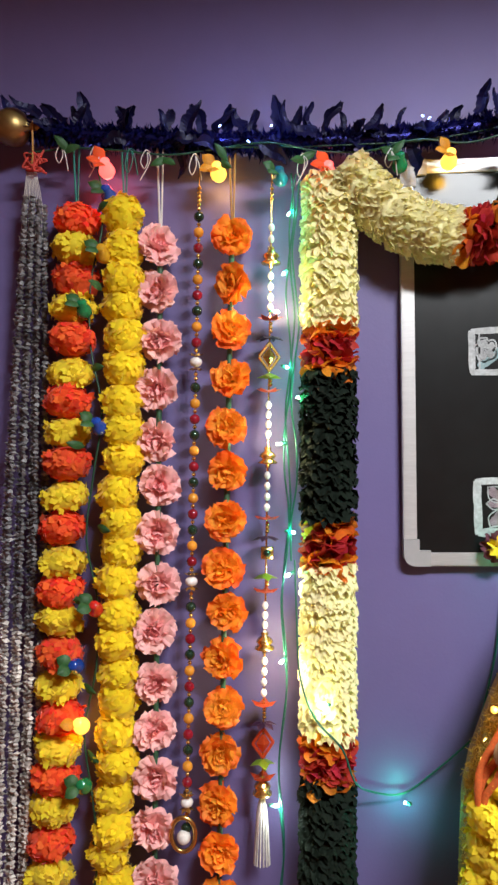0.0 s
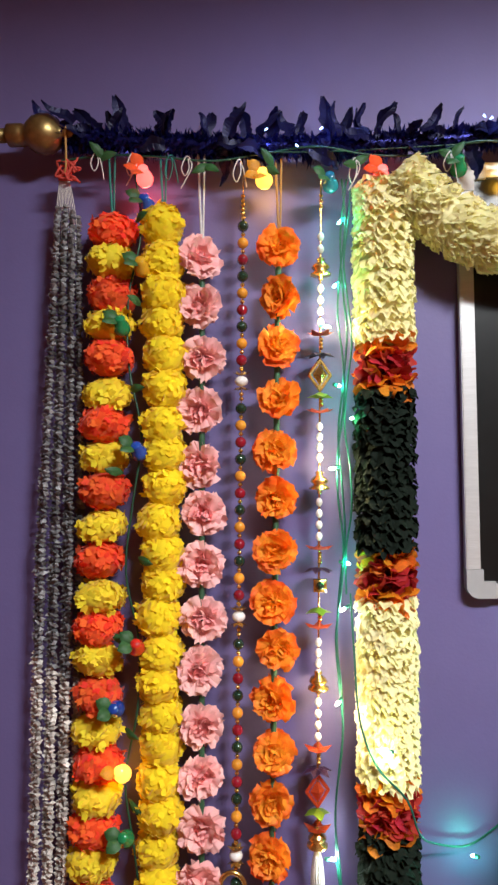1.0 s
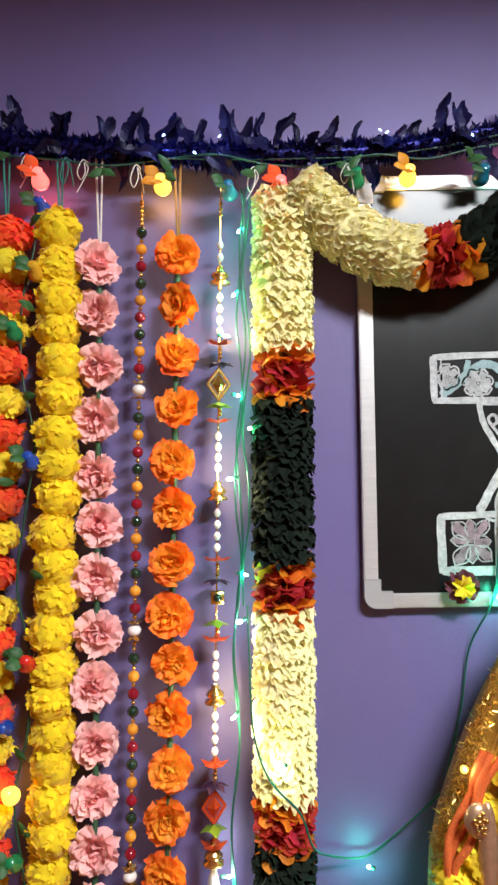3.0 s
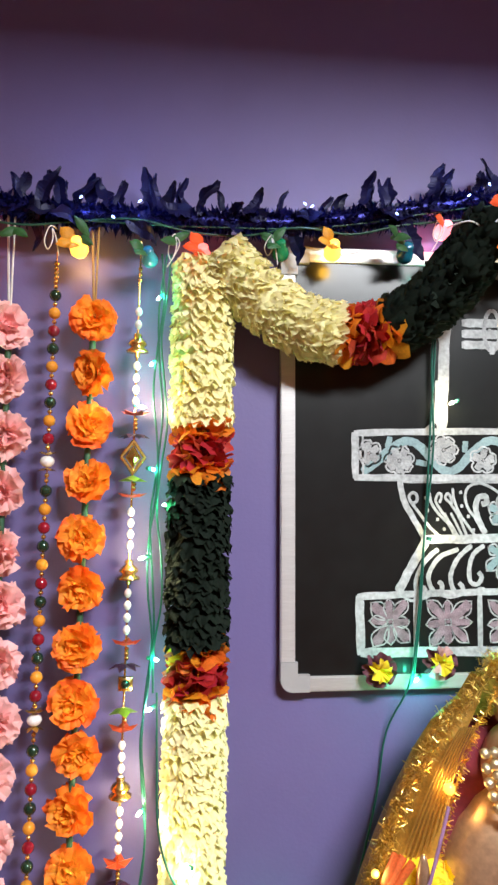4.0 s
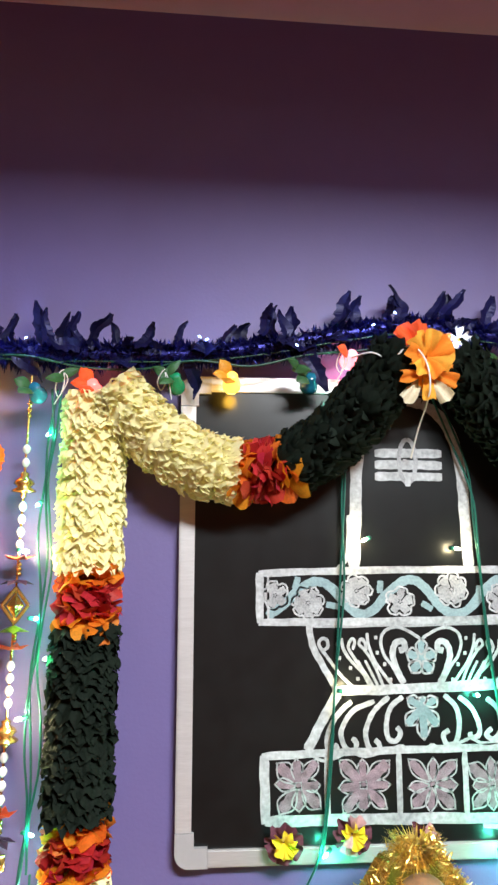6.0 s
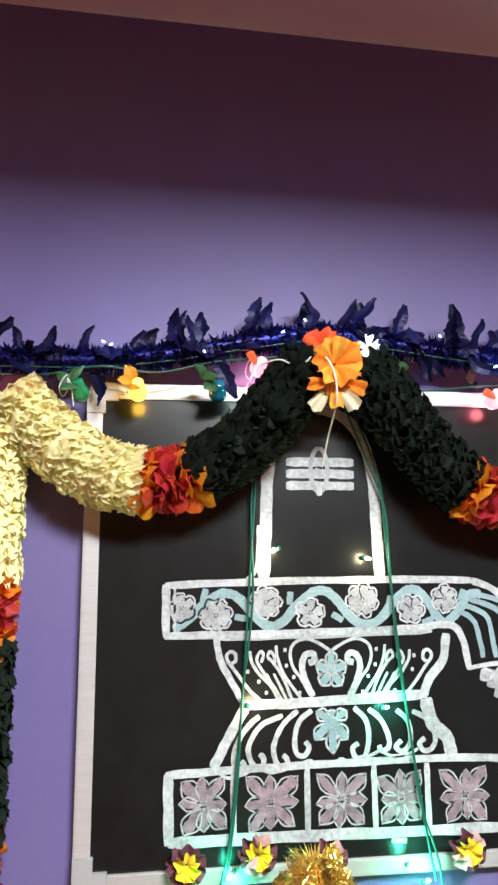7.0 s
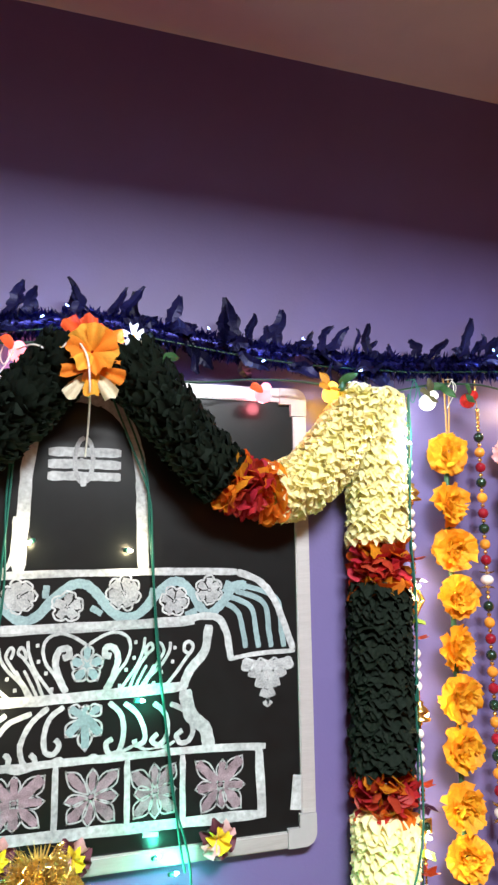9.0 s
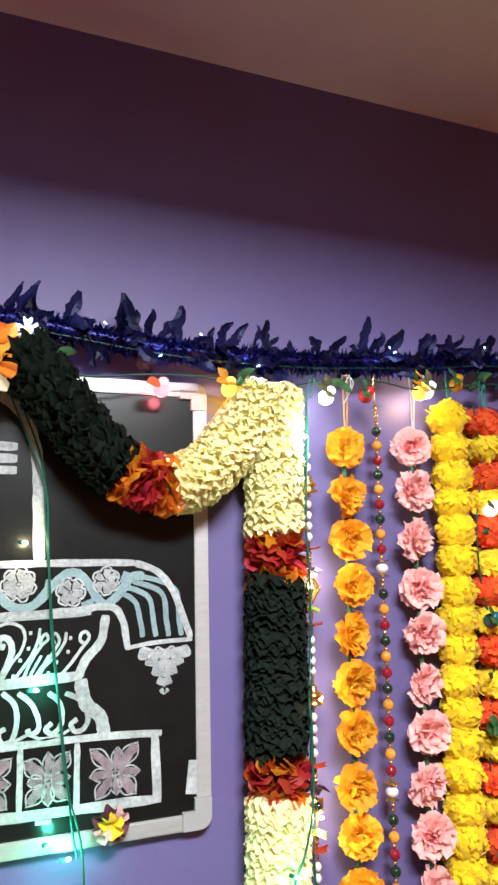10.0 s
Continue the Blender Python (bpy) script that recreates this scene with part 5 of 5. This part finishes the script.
put("heart", ball("heart", 0.004, M["yellow_cloth"], 8), small)

M["plum"] = mat("plum_edged_petal", (0.12, 0.03, 0.05), 0.7, var=0.3, scale=80, thin=0.1)
M["blush"] = mat("blush_paper_petal", (0.7, 0.42, 0.42), 0.7, var=0.2, thin=0.2)
for n, (x, z) in enumerate(((0.328, 1.284), (0.416, 1.293), (0.506, 1.283), (0.690, 1.286))):
    f = thing("paper_flower", "yellow paper flower with plum petals on the board frame", "paper flower", (x, 0.886, z), "paper flowers")
    for k in range(6):
        put("outer_petal", broad_petal("outer_petal", 0.026, 0.012, M["plum"] if k % 3 or n == 0 else M["blush"], 90 + k + n), f, pose(0, 0.004, 0, 0, 60 * k + 17 * n, 0) @ pose(0, 0, 0.001, 18, 0, 0), "plum petal")
    for k in range(6):
        put("inner_petal", broad_petal("inner_petal", 0.020, 0.009, M["blush"] if (k == 3 and n > 0) else M["yellow_flower"], 120 + k + n), f, pose(0, -0.002, 0, 0, 60 * k + 40, 0) @ pose(0, 0, 0.001, 35, 0, 0), "yellow petal")


# ---- veiled idol below the board ----
M["veil"] = mat("gold_organza", (0.50, 0.27, 0.045), 0.45, 0.3, var=0.45, scale=45, thin=0.35, bump=0.6)
M["zari"] = mat("gold_tinsel_trim", (0.85, 0.6, 0.16), 0.28, 0.9, var=0.3, scale=80)
M["maroon"] = mat("maroon_velvet", (0.16, 0.008, 0.02), 0.85, var=0.3, scale=30, sheen=0.4)
M["bronze"] = mat("polished_bronze", (0.48, 0.31, 0.19), 0.36, 0.7, var=0.3, scale=20)
M["silver"] = mat("old_silver_gilt", (0.66, 0.58, 0.4), 0.3, 0.9, var=0.3, scale=90, bump=0.5)
M["sash"] = mat("orange_sash", (0.75, 0.15, 0.03), 0.75, var=0.3, thin=0.2)
AX, AY = 0.467, 0.80


def half_width(z):
    """Outline of the veil by height."""
    if z > 1.335:
        return 0.0
    if z > 1.27:
        return 0.012 + 0.050 * (1.335 - z) / 0.065
    return 0.058 + 0.150 * min(1.0, (1.27 - z) / 0.29) ** 0.66 + 0.02 * max(0.0, 1.0 - z)


idol = thing("draped_idol", "small bronze idol under a gold organza veil with maroon velvet", "idol", (AX, AY, 0))
levels = [1.334, 1.331, 1.325, 1.30, 1.27, 1.24, 1.20, 1.15, 1.10, 1.05, 1.0, 0.95, 0.9, 0.85, 0.6, 0.3, 0.0]


def shell(name, scale, open_by, depth, material, label, ripple=0.004, top=9.0):
    """A veil over the back and sides, open to the front by that angle."""
    V, F, n = [], [], 28
    rows = [z for z in levels if z <= top]
    for z in rows:
        w = max(half_width(z) * scale, 0.012)
        for k in range(n + 1):
            a = math.radians(-90 + open_by + (360 - 2 * open_by) * k / n)
            rp = 1 + ripple / w * math.sin(k * 2.3 + z * 9)
            V.append((w * math.cos(a) * rp, min(depth * math.sin(a) * w / 0.2, 0.10) * rp, z))
    for i in range(len(rows) - 1):
        for k in range(n):
            a = i * (n + 1) + k
            F.append((a, a + 1, a + n + 2, a + n + 1))
    return put(name, mesh_of(name, V, F, material), idol, label=label)


shell("veil", 1.0, 42, 0.10, M["veil"], "gold organza veil", top=1.305)
shell("lining", 0.80, 5, 0.06, M["maroon"], "maroon velvet drape", top=1.25)
rng = random.Random(33)
for s in (-1, 1):
    V, F = [], []
    for i in range(3600):
        z = rng.uniform(0.7, 1.335)
        w = max(half_width(z), 0.02)
        inner = rng.random() < 0.4
        c = Vector((s * (w * (0.62 if inner else 1.0)), -0.045 if inner else rng.uniform(-0.05, 0.0), z))
        d = Vector((rng.uniform(-1, 1), rng.uniform(-1, 0.6), rng.uniform(-1, 1))).normalized() * rng.uniform(0.005, 0.011)
        q = d.cross(Vector((rng.uniform(-1, 1), rng.uniform(-1, 1), rng.uniform(-1, 1)))).normalized() * 0.0009
        o = len(V)
        V += [c - q, c + q, c + d + q * 0.5, c + d - q * 0.5]
        F.append((o, o + 1, o + 2, o + 3))
    put("tinsel_trim", mesh_of("tinsel_trim", V, F, M["zari"], False), idol, label="sparkling gold tinsel trim", kind="stuff")
    for k in range(7):
        z = 1.24 - 0.03 * k
        put("stripe", sweep("stripe", [(s * half_width(zz) * (0.70 + 0.035 * k), -0.052, zz) for zz in (1.25, 1.2, 1.1, 1.0, 0.9)], 0.0011, M["zari"], 4), idol, label="gold woven stripe")
    for q in range(3):
        put("sash_fold", sweep("sash_fold", [(s * (half_width(z) * 1.01 - 0.006 * q + 0.004 * math.sin(z * 70 + q)), -0.066 - 0.004 * q + 0.004 * math.sin(z * 50 + 2 * q), z - 0.004 * q) for z in (1.112, 1.085, 1.06, 1.035, 1.01, 0.985, 0.965)], 0.0055, M["sash"]), idol, label="fold of an orange cloth sash")
V, F = [], []
for i in range(700):
    a = rng.uniform(0, math.tau)
    c = Vector((0.017 * math.cos(a), -0.015 + 0.015 * math.sin(a), 1.306 + 0.014 * rng.random()))
    d = Vector((math.cos(a), math.sin(a), rng.uniform(-1.0, 0.9))).normalized() * rng.uniform(0.012, 0.026)
    q = d.cross(Vector((0, 0, 1))).normalized() * 0.0012
    o = len(V)
    V += [c - q, c + q, c + d]
    F.append((o, o + 1, o + 2))
put("topknot", mesh_of("topknot", V, F, M["zari"], False), idol, label="gold tinsel tuft at the top", kind="stuff")
# the metal figure: one plain mesh of joined rounded forms
bm = bmesh.new()
for x, y, z, sx, sy, sz in ((0, -0.03, 1.02, 0.10, 0.06, 0.16), (0, -0.045, 1.20, 0.045, 0.045, 0.055), (0, -0.045, 1.27, 0.03, 0.03, 0.03), (-0.165, -0.085, 1.0, 0.012, 0.012, 0.06),
                            (0.165, -0.085, 1.0, 0.012, 0.012, 0.06), (-0.178, -0.09, 1.040, 0.016, 0.010, 0.021), (0.178, -0.09, 1.040, 0.016, 0.010, 0.021), (-0.135, -0.085, 1.07, 0.009, 0.009, 0.05),
                            (0.135, -0.085, 1.07, 0.009, 0.009, 0.05), (-0.130, -0.088, 1.018, 0.014, 0.012, 0.022), (0.130, -0.088, 1.018, 0.014, 0.012, 0.022), (-0.120, -0.085, 0.985, 0.018, 0.014, 0.03), (0.120, -0.085, 0.985, 0.018, 0.014, 0.03), (-0.10, -0.06, 0.95, 0.05, 0.035, 0.05), (0.10, -0.06, 0.95, 0.05, 0.035, 0.05), (0, -0.03, 0.5, 0.15, 0.08, 0.5)):
    bmesh.ops.create_uvsphere(bm, u_segments=18, v_segments=12, radius=1, matrix=Matrix.Translation((x, y, z)) @ Matrix.Diagonal((sx, sy, sz, 1)))
put("figure", from_bm("figure", bm, M["bronze"]), idol, label="plain bronze figure")
for s in (-1, 1):
    put("ribbon_strand", sweep("ribbon_strand", [(s * 0.105, -0.085, 1.172), (s * 0.112, -0.088, 1.150), (s * 0.130, -0.094, 1.095), (s * 0.146, -0.095, 1.050), (s * 0.152, -0.10, 0.97), (s * 0.16, -0.10, 0.88)], 0.0024, mat("mauve_satin", (0.28, 0.15, 0.28), 0.4, var=0.2)), idol, label="mauve satin ribbon strand")
    for k in range(12):
        a = k * 2.4
        put("gilt_grain", ball("gilt_grain", 0.0028, M["gold"], 6), idol, pose(s * 0.178 + 0.009 * math.cos(a) * (k / 12) ** 0.5, -0.101, 1.041 + 0.013 * math.sin(a) * (k / 12) ** 0.5))
link = ball("ornament", 0.0062, M["silver"], 10)
for k in range(36):
    a = math.pi * (0.02 + 0.96 * (k % 18) / 17)
    q = 1.0 if k < 18 else 0.8
    put("ornament", link, idol, pose(0.058 * q * math.cos(a), -0.078, 1.235 - 0.10 * q * math.sin(a)))
put("ornament", turned("ornament", [(0.034, -0.004), (0.038, 0.0), (0.034, 0.006), (0.02, 0.010)], M["silver"], 20), idol, pose(0.0, -0.088, 1.235, 90), "round gilt head ornament")
for s in (-1, 1):
    g = thing("marigold_garland", "yellow marigold garland laid down the side of the idol", "flower garland", (0, 0, 0), "idol garlands")
    for k in range(9):
        z = 1.075 - 0.045 * k
        put("flower", yellows[k % 4], g, pose(AX + s * (0.122 + 0.068 * min(1, k / 3)), AY - 0.040 - 0.02 * min(1, k / 3), z, 20 * k, 10, 30 * k))
glow(0.372, 0.742, 1.182, 0.30, (1.0, 0.62, 0.2), 0.012)
lampf = thing("fairy_lights", "small warm lit lamps tucked into the gold veil", "fairy lights", (0.372, 0.738, 1.182), "fairy lights")
put("mini_lamp", ball("mini_lamp", 0.007, LIT["yellow"], 10), lampf, None, "warm lit lamp")
put("mini_lamp", ball("mini_lamp", 0.005, LIT["yellow"], 10), lampf, pose(-0.09, 0.0, -0.095), "warm lit lamp")
glow(0.283, 0.73, 1.09, 0.08, (1.0, 0.8, 0.5), 0.008)
